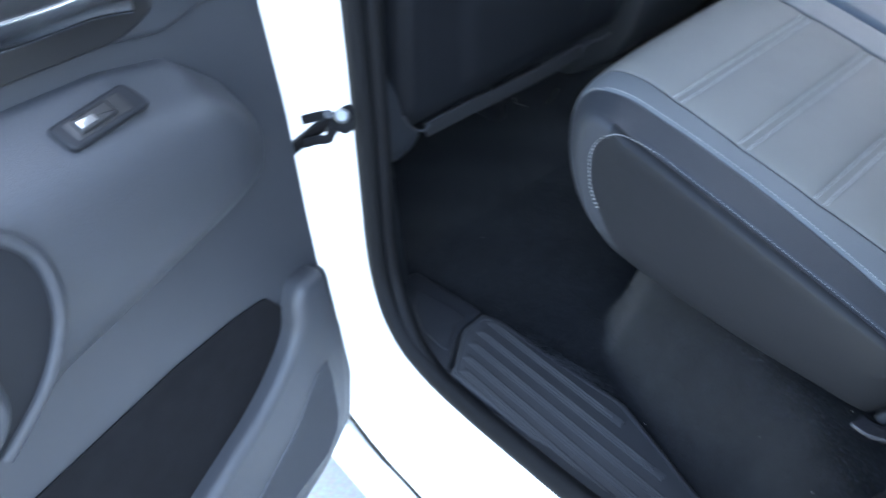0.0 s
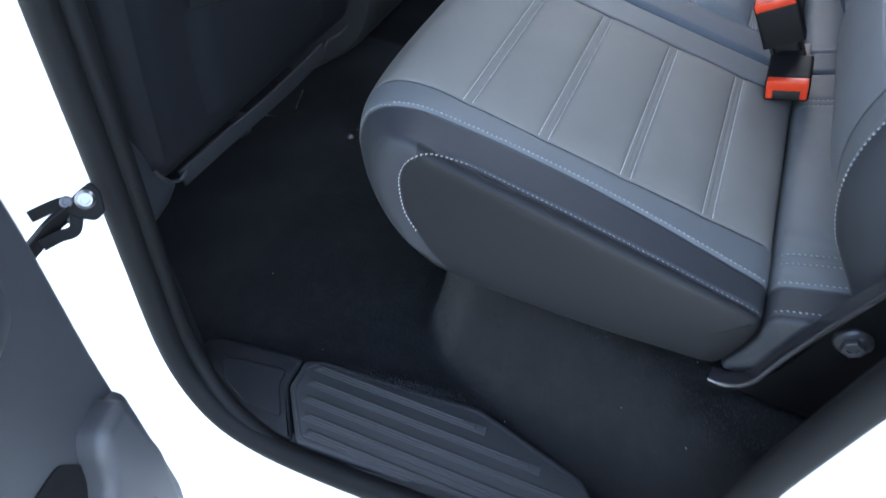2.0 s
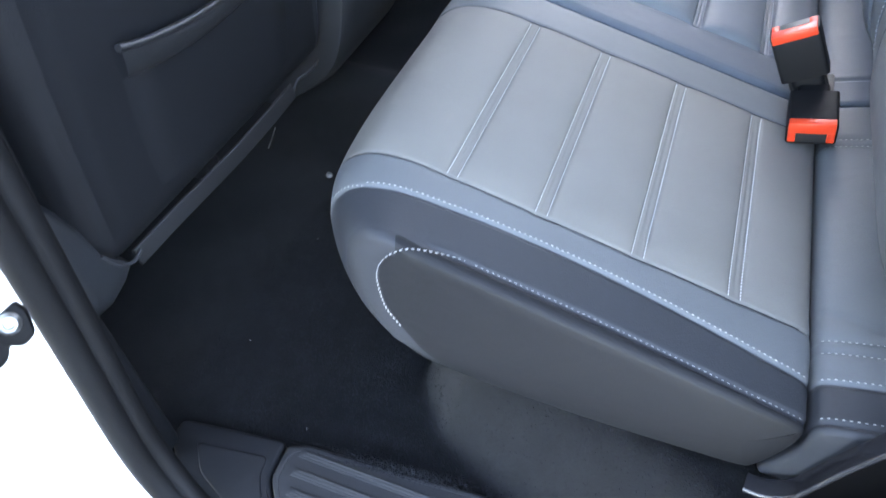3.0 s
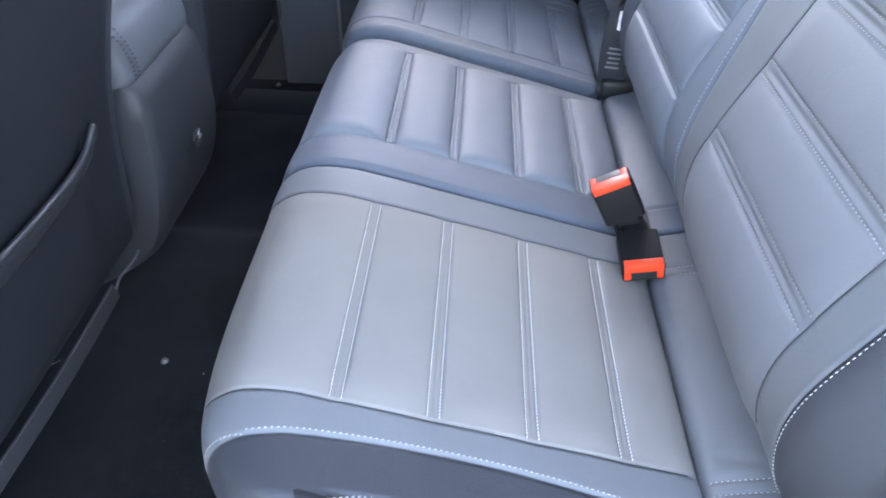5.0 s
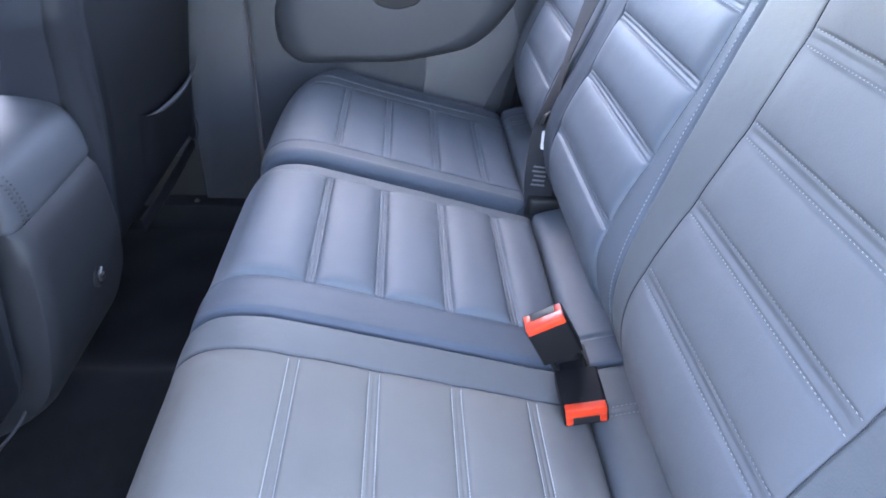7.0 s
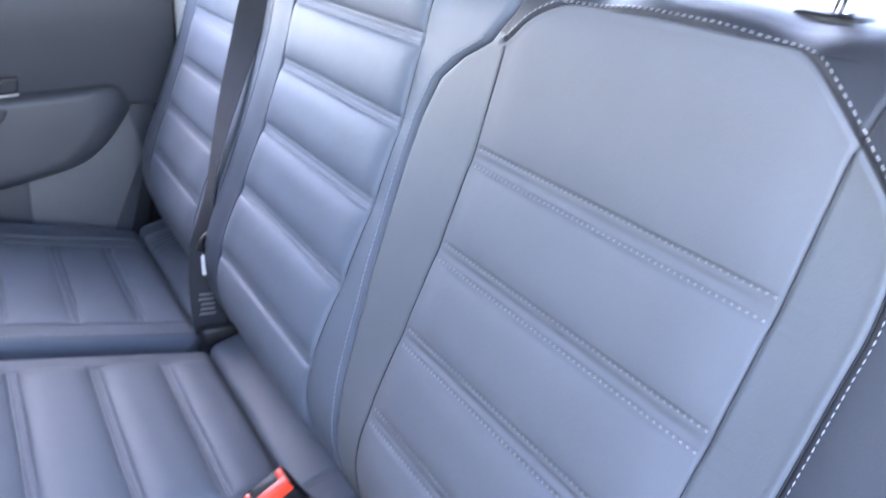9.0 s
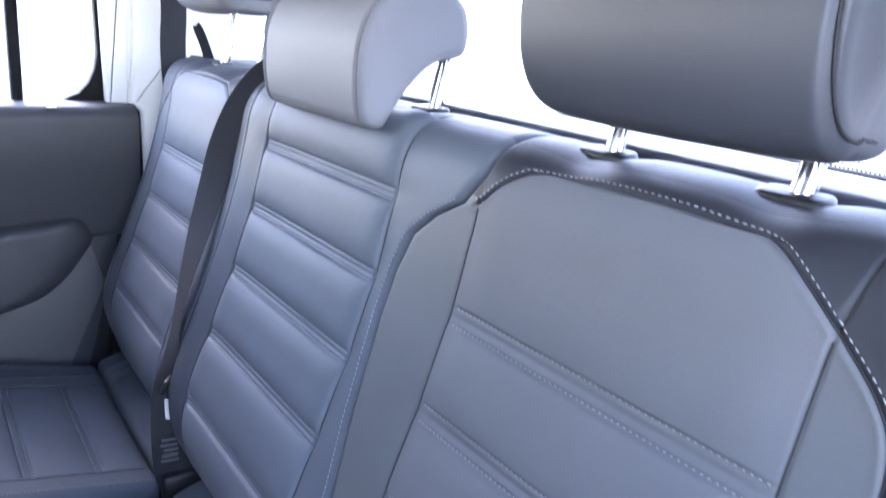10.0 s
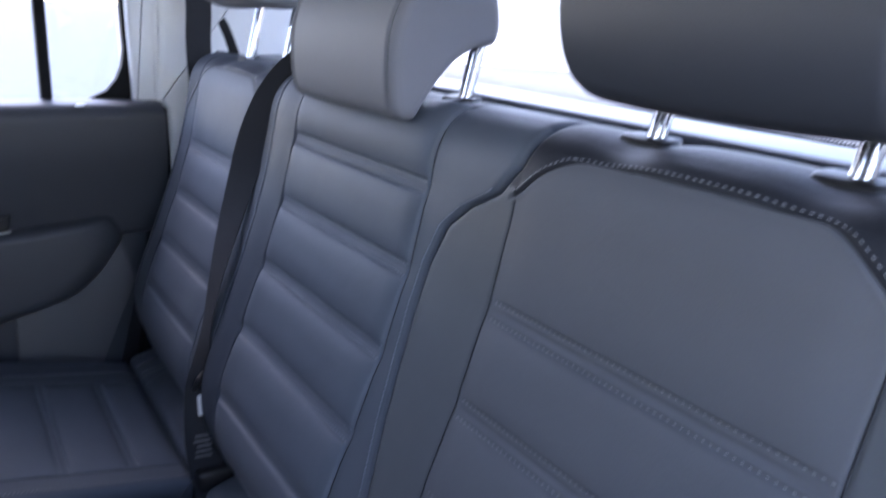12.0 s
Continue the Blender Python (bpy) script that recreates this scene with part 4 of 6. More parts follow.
far_belt = thing("shoulder_belt", "black shoulder belt hanging from the far pillar guide", "seat belt", (1.38, -0.17, 0.9))
part("webbing", ribbon([(1.395, -0.18, 1.135), (1.39, -0.18, 1.05), (1.378, -0.172, 0.98), (1.365, -0.17, 0.90), (1.36, -0.175, 0.80)], [0.047] * 5, [(0.1, 1, 0)] * 5), M_WEB, far_belt)
part("guide_loop", tube(catmull([(1.40, -0.155, 1.175), (1.392, -0.15, 1.15), (1.39, -0.165, 1.125), (1.39, -0.19, 1.12), (1.392, -0.212, 1.13)], 0.006), 0.009, 10), M_BLACK, far_belt, "black plastic guide loop")
loop = thing("release_loop", "thin black release strap standing on the far backrest", "release strap", (1.285, -0.2, 0.97))
part("strap_loop", ribbon([(1.29, -0.21, 0.955), (1.288, -0.2, 0.99), (1.284, -0.187, 1.02), (1.28, -0.186, 1.028), (1.279, -0.196, 1.01), (1.285, -0.215, 0.96)], [0.012] * 6, [(0.5, 0.8, 0.2)] * 6), M_WEB, loop)

# ---- hinge bracket beside the seat ----
M_GLOSS = material("glossy_black_steel", (0.012, 0.012, 0.014), 0.16, mottle=0.15, mottle_size=0.02, spec=0.7)
M_BRACKET = material("black_lacquer", (0.003, 0.003, 0.0035), 0.55, mottle=0.2, mottle_size=0.02, spec=0.1)
bracket = thing("seat_bracket", "black steel hinge bracket bolted beside the seat", "bracket", (-0.02, -0.04, 0.26))
plate = rounded([(0.034, 0.252), (0.0, 0.262), (-0.02, 0.30), (-0.046, 0.40), (-0.066, 0.478), (-0.10, 0.50), (-0.14, 0.50), (-0.14, 0.235), (-0.05, 0.238)], 0.012)
part("plate", slab(plate, ((-0.018, 0, 0), (0, 1, 0), (0, 0, 1), (-1, 0, 0)), 0.004, 0.0015), M_BRACKET, bracket)
lip = catmull([(-0.022, 0.038, 0.2585), (-0.024, 0.024, 0.2595), (-0.024, 0.010, 0.2665), (-0.024, 0.0, 0.279), (-0.024, -0.006, 0.299), (-0.024, -0.016, 0.335), (-0.024, -0.031, 0.38), (-0.024, -0.046, 0.42), (-0.024, -0.058, 0.452), (-0.024, -0.068, 0.477), (-0.024, -0.085, 0.492), (-0.024, -0.11, 0.497)], 0.006)
part("flange", sweep(lip, rounded([(-0.003, -0.010), (0.003, -0.010), (0.003, 0.010), (-0.003, 0.010)], 0.0028, 4), up=(1, 0, 0)), M_GLOSS, bracket, "bent steel flange with bright edge")
M_STEELG = material("dark_bolt_steel", (0.05, 0.051, 0.055), 0.35, 0.5, mottle=0.15, mottle_size=0.01)
for y, z in ((-0.058, 0.367), (-0.074, 0.455)):
    mb = Matrix.Translation((-0.0225, y, z)) @ pose(0, 0, 0, 0, -90, 0)
    b1 = part("bolt", moved(lathe([(0.001, 0.0), (0.0165, 0.0), (0.0165, 0.002), (0.0145, 0.0045), (0.010, 0.006), (0.001, 0.006)], 24), mb), M_STEELG, bracket, "dark flanged hexagon bolt")
    part("bolt_head", moved(lathe([(0.0105, 0.004), (0.0105, 0.010), (0.0095, 0.0118), (0.005, 0.0118), (0.0045, 0.0105), (0.001, 0.0105)], 6), mb), M_STEELG, b1)

# ---- cabin floor ----
HUMP = [(1.40, 0.43), (1.0, 0.455), (0.25, 0.457), (0.17, 0.45), (0.092, 0.424), (0.027, 0.372), (-0.023, 0.265), (-0.076, 0.122), (-0.14, 0.03), (-0.2, -0.05)]


def floor_height(x, y):
    """Flat footwell, the carpeted rise below the bench, and the tunnel."""
    d = near_line(x, y, HUMP)
    hx = np.interp(y, [p[1] for p in HUMP[::-1]], [p[0] for p in HUMP[::-1]])
    inside = np.where(x > 0.25, y < 0.455, x > hx)
    t = (np.where(inside, d, -d) / 0.085).clip(0, 1)
    rise = 0.225 * t * t * (3 - 2 * t)
    tunnel = 0.075 * np.exp(-((x - CX) / 0.13) ** 4)
    slope = 0.05 * ((y - 0.85) / 0.3).clip(0, 1)
    return np.maximum(np.maximum(rise, tunnel), slope * 0) + 0.0025 * np.sin(31 * x + 3 * y) * np.sin(23 * y)


gx, gy = np.meshgrid(np.linspace(-0.165, 1.45, 150), np.linspace(-0.16, 1.5, 150))
gz = floor_height(gx, gy)
gv = np.stack([gx, gy, gz], -1).reshape(-1, 3)
gi, gj = np.meshgrid(np.arange(149), np.arange(149), indexing="ij")
gf = np.stack([gi * 150 + gj, gi * 150 + gj + 1, (gi + 1) * 150 + gj + 1, (gi + 1) * 150 + gj], -1).reshape(-1, 4)
floor = tagged(new("floor", mesh_of("floor", gv, gf, M_CARPET)), "black needle-felt carpet over the cabin floor", "floor", kind="structure")

# upright pile of the carpet where the eye comes near
prng = np.random.default_rng(3)
count = 70000
px, py = prng.uniform(-0.15, 0.42, count), prng.uniform(-0.12, 0.76, count)
pz = floor_height(px, py) - 0.0005
lean = 2.2 * np.sin(14 * px + 9 * py) + 1.7 * np.sin(31 * py - 17 * px) + prng.normal(0, 0.9, count)
tall, slant = prng.uniform(0.0016, 0.0038, count), prng.uniform(0.0, 0.0026, count)
turn = prng.uniform(0, np.pi, count)
wx, wy = 0.0008 * np.cos(turn), 0.0008 * np.sin(turn)
pv = np.stack([np.stack([px - wx, py - wy, pz], 1), np.stack([px + wx, py + wy, pz], 1), np.stack([px + slant * np.cos(lean), py + slant * np.sin(lean), pz + tall], 1)], 1).reshape(-1, 3)
pf = np.arange(3 * count).reshape(-1, 3)
pile = new("carpet_pile", mesh_of("carpet_pile", pv, pf, M_PILE, smooth=False))
tagged(pile, "short black felt pile of the carpet", "carpet pile", kind="stuff")

# tufts and crumbs of lint lying on the carpet
rng = random.Random(5)
bm = bmesh.new()
for k in range(26):
    x, y = rng.uniform(-0.07, 0.5), rng.uniform(0.0, 0.74)
    if x > 0.02 and y < 0.42:
        continue
    z = float(floor_height(np.array(x), np.array(y)))
    m = Matrix.Translation((x, y, z + 0.001)) @ pose(0, 0, 0, rng.uniform(0, 30), 0, rng.uniform(0, 180))
    r = rng.uniform(0.0003, 0.0007)
    l = rng.uniform(1, 4)
    ret = bmesh.ops.create_icosphere(bm, subdivisions=1, radius=1)
    bmesh.ops.transform(bm, matrix=m @ Matrix.Diagonal((r * l, r, r, 1)), verts=ret["verts"])
lint = part("lint", bm, M_LABEL)
tagged(lint, "pale crumbs of lint on the black carpet", "lint", kind="stuff")

# loose fibres where the carpet meets the step plate
rng = random.Random(11)
bm = bmesh.new()
for k in range(900):
    y = rng.gauss(0.40, 0.045)
    x = -0.024 - 0.1 * (y - 0.33) + rng.uniform(-0.004, 0.014)
    ang = rng.gauss(math.pi, 0.7)
    l, w, lift = rng.uniform(0.005, 0.012), 0.0006, rng.uniform(0.003, 0.009)
    px, py = -math.sin(ang) * w, math.cos(ang) * w
    z = 0.019 + rng.uniform(-0.003, 0.003)
    pts = [(x + math.cos(ang) * l * t, y + math.sin(ang) * l * t, z + lift * math.sin(2.6 * t)) for t in (0, 0.5, 1)]
    a = [bm.verts.new((p[0] - px * (1 - 0.5 * i), p[1] - py * (1 - 0.5 * i), p[2])) for i, p in enumerate(pts)]
    b = [bm.verts.new((p[0] + px * (1 - 0.5 * i), p[1] + py * (1 - 0.5 * i), p[2])) for i, p in enumerate(pts)]
    for i in range(2):
        bm.faces.new((a[i], b[i], b[i + 1], a[i + 1]))
fringe = part("carpet_fringe", bm, M_PILE)
tagged(fringe, "frayed black carpet fibres along the step plate", "carpet fringe", kind="stuff")

# ---- sill, step plate and seal ----
M_STEP = material("step_plate_plastic", (0.0138, 0.0150, 0.0178), 0.6, grain=0.12, grain_size=0.0012, mottle=0.12, mottle_size=0.03, bump=0.15)
step_plate = thing("step_plate", "ribbed dark plastic step plate on the door sill", "step plate", (-0.1, 0.3, 0.0))
out = rounded([(-0.048, 0.558), (-0.094, 0.556), (-0.168, 0.500), (-0.1665, 0.475), (-0.150, 0.118), (-0.128, 0.098), (-0.096, 0.103), (-0.066, 0.128), (-0.020, 0.288), (-0.026, 0.36), (-0.036, 0.53)], 0.006)
flip = [(y, x) for x, y in out]
part("plate", slab(flip, ((0, 0, 0), (0, 1, 0), (1, 0, 0), (0, 0, 1)), 0.022, 0.005, back=-0.02), M_STEP, step_plate)
border = [(-0.056, 0.549), (-0.096, 0.547), (-0.159, 0.497), (-0.158, 0.475), (-0.142, 0.122), (-0.126, 0.107), (-0.098, 0.111), (-0.072, 0.133), (-0.027, 0.29), (-0.033, 0.36), (-0.043, 0.53)]
part("border_bead", sweep([(x, y, 0.0215) for x, y in rounded(border, 0.012)], [(-0.0022, -0.001), (-0.0014, 0.0014), (0.0014, 0.0014), (0.0022, -0.001)], closed=True, cap=False), M_STEP, step_plate)
for x, y0, y1 in ((-0.0515, 0.535, 0.268), (-0.0775, 0.533, 0.182), (-0.103, 0.525, 0.128), (-0.1275, 0.512, 0.128), (-0.149, 0.495, 0.135)):
    # each rib is a low bar with two narrower ones on it, each a little shorter
    for dx, w, h, cut in ((0.0, 0.0125, 0.0025, 0.0), (0.001, 0.0075, 0.0042, 0.016), (0.0022, 0.0028, 0.0056, 0.034)):
        a, b = y0 - 0.3 * cut, y1 + (cut if y1 > 0.15 else 0.4 * cut)
        part("rib", slab(rounded([(a, -w / 2), (a, w / 2), (b, w / 2), (b, -w / 2)], 0.0008, 2), ((x + dx, 0, 0.021), (0, 1, 0), (1, 0, 0), (0, 0, 1)), h, 0.0007, 2), M_STEP, step_plate)
sill_trim = thing("sill_trim", "dark plastic sill cover ahead of the step plate", "sill trim", (-0.1, 0.62, 0.0))
out = rounded([(-0.04, 0.563), (-0.092, 0.561), (-0.166, 0.506), (-0.168, 0.56), (-0.155, 0.63), (-0.135, 0.672), (-0.09, 0.72), (-0.06, 0.72)], 0.012)
part("cover", slab([(y, x) for x, y in out], ((0, 0, 0), (0, 1, 0), (1, 0, 0), (0, 0, 1)), 0.017, 0.006, back=-0.02), M_PLASTIC, sill_trim)
part("recess_pad", slab([(y, x) for x, y in rounded([(-0.07, 0.575), (-0.095, 0.573), (-0.142, 0.54), (-0.142, 0.60), (-0.12, 0.65), (-0.085, 0.68)], 0.01)], ((0, 0, 0.0165), (0, 1, 0), (1, 0, 0), (0, 0, 1)), 0.003, 0.002), M_PLASTIC, sill_trim)

RING = [(-0.098, 0.64, 1.30), (-0.108, 0.662, 0.95), (-0.118, 0.674, 0.72), (-0.125, 0.681, 0.56), (-0.135, 0.682, 0.40), (-0.145, 0.681, 0.28), (-0.158, 0.675, 0.15), (-0.168, 0.652, 0.078), (-0.178, 0.605, 0.034), (-0.182, 0.54, 0.014),
        (-0.182, 0.454, 0.009), (-0.182, 0.331, 0.020), (-0.182, 0.210, 0.038), (-0.179, 0.114, 0.078), (-0.172, 0.047, 0.125), (-0.162, 0.012, 0.18), (-0.150, -0.010, 0.258), (-0.138, -0.029, 0.335), (-0.120, -0.066, 0.475),
        (-0.105, -0.125, 0.70), (-0.095, -0.145, 0.95), (-0.085, -0.11, 1.22)]
ring = catmull(RING, 0.012)
seal = part("door_seal", tube(ring, 0.0165, 14, up=(1, 0, 0)), M_RUBBER)
tagged(seal, "thick black rubber door seal round the opening", "door seal", kind="structure")
cen = np.array([0, 0.32, 0.75])
inward = cen - ring
inward[:, 0] = 0
inward /= np.linalg.norm(inward, axis=1)[:, None]
fore = (ring[:, 1] > 0.47) & (np.arange(len(ring)) < len(ring) // 2)
sink = ((0.66 - ring[:, 1]) / 0.16).clip(0, 1) * (ring[:, 2] < 0.2)
inward_lip = inward * (0.012 - 0.012 * sink)[:, None]
trim = part("seal_trim", tube((ring + inward_lip + np.stack([0.02 - 0.019 * sink, 0 * sink, 0 * sink], 1))[: int(fore.sum())], 0.013, 12, up=(1, 0, 0)), M_RUBBER)
tagged(trim, "dark plastic lip inside the door seal", "trim", kind="structure")


def jamb(profile, name, mat, label, cat):
    """Body sheet metal round the opening: the profile (outward, x) carried along the seal."""
    bm = bmesh.new()
    n = len(ring)
    rows = []
    for i in range(n):
        t = ring[min(i + 1, n - 1)] - ring[max(i - 1, 0)]
        t[0] = 0
        t /= np.linalg.norm(t)
        o = np.array([0, -t[2], t[1]])
        if o @ inward[i] > 0:
            o = -o
        rows.append([bm.verts.new(Vector(ring[i] + o * a + np.array([b, 0, 0]))) for a, b in profile])
    for a, b in zip(rows, rows[1:]):
        for k in range(len(profile) - 1):
            bm.faces.new((a[k], a[k + 1], b[k + 1], b[k]))
    ob = part(name, bm, mat)
    return tagged(ob, label, cat, kind="structure")


jamb([(0.006, -0.006), (0.02, -0.012), (0.034, -0.018), (0.05, -0.03), (0.075, -0.058), (0.098, -0.096), (0.104, -0.108), (0.112, -0.112), (0.12, -0.11), (0.125, -0.09)], "door_jamb", M_PAINT, "glossy white painted door jamb and sill", "door jamb")
# Dark strip in place of an open gap; its shade is in the colour.
jamb([(0.112, -0.106), (0.120, -0.112), (0.128, -0.116), (0.128, -0.09)], "jamb_gap", M_RUBBER, "dark strip for the gap below the sill", "trim")
jamb([(0.004, -0.006), (0.0, 0.012), (-0.002, 0.028)], "opening_lining", M_PLASTIC, "dark plastic lining inside the door seal", "trim")
rock = part("rocker", sweep(catmull([(-0.305, 1.9, -0.125), (-0.305, 0.6, -0.125), (-0.305, 0.2, -0.12), (-0.30, 0.02, -0.1)], 0.05), rounded([(-0.03, -0.09), (0.03, -0.09), (0.035, 0.0), (0.0, 0.012), (-0.03, 0.0)], 0.012), up=(0, 0, 1)), M_PAINT)
tagged(rock, "white painted rocker panel under the doors", "rocker panel", kind="structure")

strut = thing("door_check", "black steel door check strap bolted to the jamb", "door check strap", (-0.18, 0.68, 0.4))
fr = Vector((-0.47, -0.69, 0.54)).normalized()
ru = Vector((0.80, -0.55, -0.01))
ru = (ru - fr * ru.dot(fr)).normalized()
up = fr.cross(ru)
def check_frame(x, y, z):
    return ((x, y, z), ru, up, fr)


out = rounded([(-0.020, 0.004), (-0.006, 0.014), (0.012, 0.021), (0.017, 0.010), (0.014, -0.012), (0.002, -0.018), (-0.012, -0.010)], 0.004)
part("bracket_plate", slab(out, check_frame(-0.178, 0.668, 0.404), 0.005, 0.0018, back=-0.006), M_BRACKET, strut)
mb = Matrix.Translation(Vector((-0.1753, 0.6699, 0.4088)) + fr * 0.004) @ fr.to_track_quat("Z", "Y").to_matrix().to_4x4()
part("bolt", moved(lathe([(0.001, 0.0), (0.0098, 0.0), (0.0098, 0.002), (0.0075, 0.0045), (0.0068, 0.0062), (0.0046, 0.0062), (0.0042, 0.003), (0.001, 0.003)], 24), mb), M_ZINC, strut, "bright zinc socket bolt")
mb = Matrix.Translation(Vector((-0.1875, 0.6815, 0.4115)) + fr * 0.003) @ fr.to_track_quat("Z", "Y").to_matrix().to_4x4()
part("pin", moved(lathe([(0.001, 0.0), (0.0062, 0.0), (0.0062, 0.003), (0.005, 0.0042), (0.003, 0.0042), (0.0025, 0.003), (0.001, 0.003)], 20), mb), M_STEELG, strut, "dark pivot pin")
loop = catmull([Vector((-0.204, 0.6855, 0.400)) + ru * a + up * b for a, b in ((-0.020, 0.010), (0.012, 0.013), (0.019, 0.004), (0.012, -0.016), (-0.004, -0.017), (-0.021, -0.020))], 0.003)
part("fork", sweep(loop, rounded([(-0.006, -0.0045), (0.006, -0.0045), (0.006, 0.0045), (-0.006, 0.0045)], 0.0015, 2), up=fr), M_BRACKET, strut, "black plastic fork")
part("strap_arm", sweep(catmull([(-0.188, 0.676, 0.405), (-0.206, 0.686, 0.397), (-0.224, 0.695, 0.385), (-0.27, 0.715, 0.355)], 0.005), rounded([(-0.004, -0.008), (0.004, -0.008), (0.004, 0.008), (-0.004, 0.008)], 0.002, 2)), M_BRACKET, strut)
part("stop_block", moved(box((-0.006, -0.005, -0.007), (0.006, 0.005, 0.007), 0.002), Matrix.Translation((-0.192, 0.676, 0.392)) @ pose(0, 0, 0, -20, 10, 30)), M_BLACK, strut, "black plastic stop block")

# ---- the open door ----
TH = radians(70)
DU = Vector((-math.sin(TH), -math.cos(TH), 0))
DN = Vector((0, 0, 1)).cross(DU)
if DN.y > 0:
    DN = -DN
DO = Vector((-0.22, 0.76, 0))


def dframe(out=0.0):
    return (DO + DN * out, DU, Vector((0, 0, 1)), DN)


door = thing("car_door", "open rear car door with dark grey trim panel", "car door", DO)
edge_line = [(0.0, 0.90), (-0.012, 0.60), (-0.012, 0.40), (0.0, 0.20), (0.003, 0.02), (-0.006, -0.14), (0.0, -0.22), (0.03, -0.275), (0.09, -0.30), (0.17, -0.305), (0.75, -0.30), (0.93, -0.2), (1.0, 0.2), (1.05, 0.9)]
part("shell", slab([(u - 0.004, z) for u, z in rounded(edge_line, 0.03)], dframe(-0.16), 0.15, 0.01), M_PAINT, door, "white painted door shell")
part("trim_panel", slab(rounded(edge_line, 0.03), dframe(-0.012), 0.022, 0.012, 5), M_SHADETRIM, door, "dark grey moulded trim panel")
part("upper_trim", slab(rounded([(0.02, 0.90), (0.016, 0.62), (0.05, 0.585), (0.14, 0.573), (0.25, 0.60), (0.5, 0.62), (1.0, 0.68), (1.0, 0.92)], 0.02), dframe(0.006), 0.012, 0.008), M_SHADETRIM, door)
top_u, top_z = [0.062, 0.068, 0.095, 0.15, 0.23, 0.32, 0.5, 0.95], [0.385, 0.44, 0.498, 0.550, 0.572, 0.582, 0.60, 0.62]
bot_u, bot_z = [0.062, 0.09, 0.15, 0.28, 0.40, 0.50, 0.95], [0.384, 0.345, 0.335, 0.322, 0.315, 0.285, 0.26]
sect = catmull([(0.0, 1.0), (0.012, 0.99), (0.036, 0.90), (0.056, 0.82), (0.066, 0.73), (0.068, 0.60), (0.061, 0.38), (0.044, 0.18), (0.018, 0.04), (0.0, 0.0)], 0.012)
bm = bmesh.new()
rows = []
for u in np.concatenate([0.062 + 0.14 * np.linspace(0, 1, 22) ** 2, np.linspace(0.215, 0.95, 40)]):
    swell = math.sqrt(max(0.0, 1 - max(0.0, (0.17 - u) / 0.108) ** 2))
    hi_z, lo_z = np.interp(u, top_u, top_z), np.interp(u, bot_u, bot_z)
    rows.append([bm.verts.new(DO + DU * float(u) + Vector((0, 0, float(lo_z + (hi_z - lo_z) * w))) + DN * float(0.008 + n * swell)) for n, w in sect])
for a, b in zip(rows, rows[1:]):
    for k in range(len(sect) - 1):
        bm.faces.new((a[k], a[k + 1], b[k + 1], b[k]))
part("armrest", bm, M_SHADETRIM, door, "padded armrest with a sloping ledge")
SN = (DN * 0.62 + Vector((0, 0, 1)) * 0.78).normalized()
SU = (Vector((0, 0, 1)) * 0.62 - DN * 0.78).normalized()
so = DO + DU * 0.262 + Vector((0, 0, 0.551)) + DN * 0.048
part("switch_bezel", slab(rounded([(-0.046, -0.016), (0.044, -0.016), (0.048, 0.014), (-0.040, 0.016)], 0.007), (so, DU, SU, SN), 0.006, 0.003), M_PLASTIC, door, "dark window switch bezel")
part("switch_well", slab(rounded([(-0.028, -0.011), (0.034, -0.011), (0.034, 0.010), (-0.028, 0.010)], 0.004), (so, DU, SU, SN), 0.0066, 0.001), M_BLACK, door)
part("window_switch", slab(rounded([(-0.012, -0.008), (0.028, -0.008), (0.028, 0.008), (-0.012, 0.008)], 0.003), (so, DU, SU, SN), 0.011, 0.003), M_BLACK, door, "black rocker window switch")
part("switch_mark", slab(rounded([(0.008, -0.005), (0.025, -0.005), (0.025, 0.003), (0.008, 0.003)], 0.001), (so, DU, SU, SN), 0.0116, 0.0005), M_CHROME, door)
part("handle_recess", slab(rounded([(0.50, 0.69), (0.25, 0.665), (0.16, 0.635), (0.14, 0.605), (0.19, 0.590), (0.31, 0.603), (0.50, 0.62)], 0.02), dframe(0.016), 0.005, 0.003), M_BLACK, door, "black handle recess")
part("release_lever", sweep(catmull([DO + DU * u + Vector((0, 0, z)) + DN * 0.034 for u, z in ((0.18, 0.627), (0.22, 0.637), (0.28, 0.643), (0.36, 0.653))], 0.01), rounded([(-0.006, -0.012), (0.006, -0.012), (0.006, 0.012), (-0.006, 0.012)], 0.004), up=(0, 0, 1)), M_CHROME, door, "chrome door release lever")
edge = [(0.46, 0.548), (0.412, 0.535), (0.388, 0.505), (0.385, 0.465), (0.400, 0.42), (0.44, 0.375), (0.50, 0.34)]
# Raised slab for the pull recess; its shade is in the dark colour.
part("pull_recess", slab(rounded(edge + [(0.66, 0.33), (0.68, 0.54)], 0.02), dframe(0.0665), 0.0105, 0.002), M_PLASTIC, door, "dark slab for the shade in the pull recess")
part("pull_rim", tube(catmull([DO + DU * u + Vector((0, 0, z)) + DN * 0.077 for u, z in edge], 0.008), 0.007, 10, up=DN), M_SHADETRIM, door, "rounded rim of the pull recess")
part("pull_handle", tube(catmull([DO + DU * u + Vector((0, 0, z)) + DN * n for u, z, n in ((0.57, 0.53, 0.07), (0.51, 0.49, 0.094), (0.485, 0.44, 0.10), (0.50, 0.39, 0.094), (0.56, 0.35, 0.07))], 0.01), 0.013, 12, up=DN), M_SHADETRIM, door, "moulded pull handle")
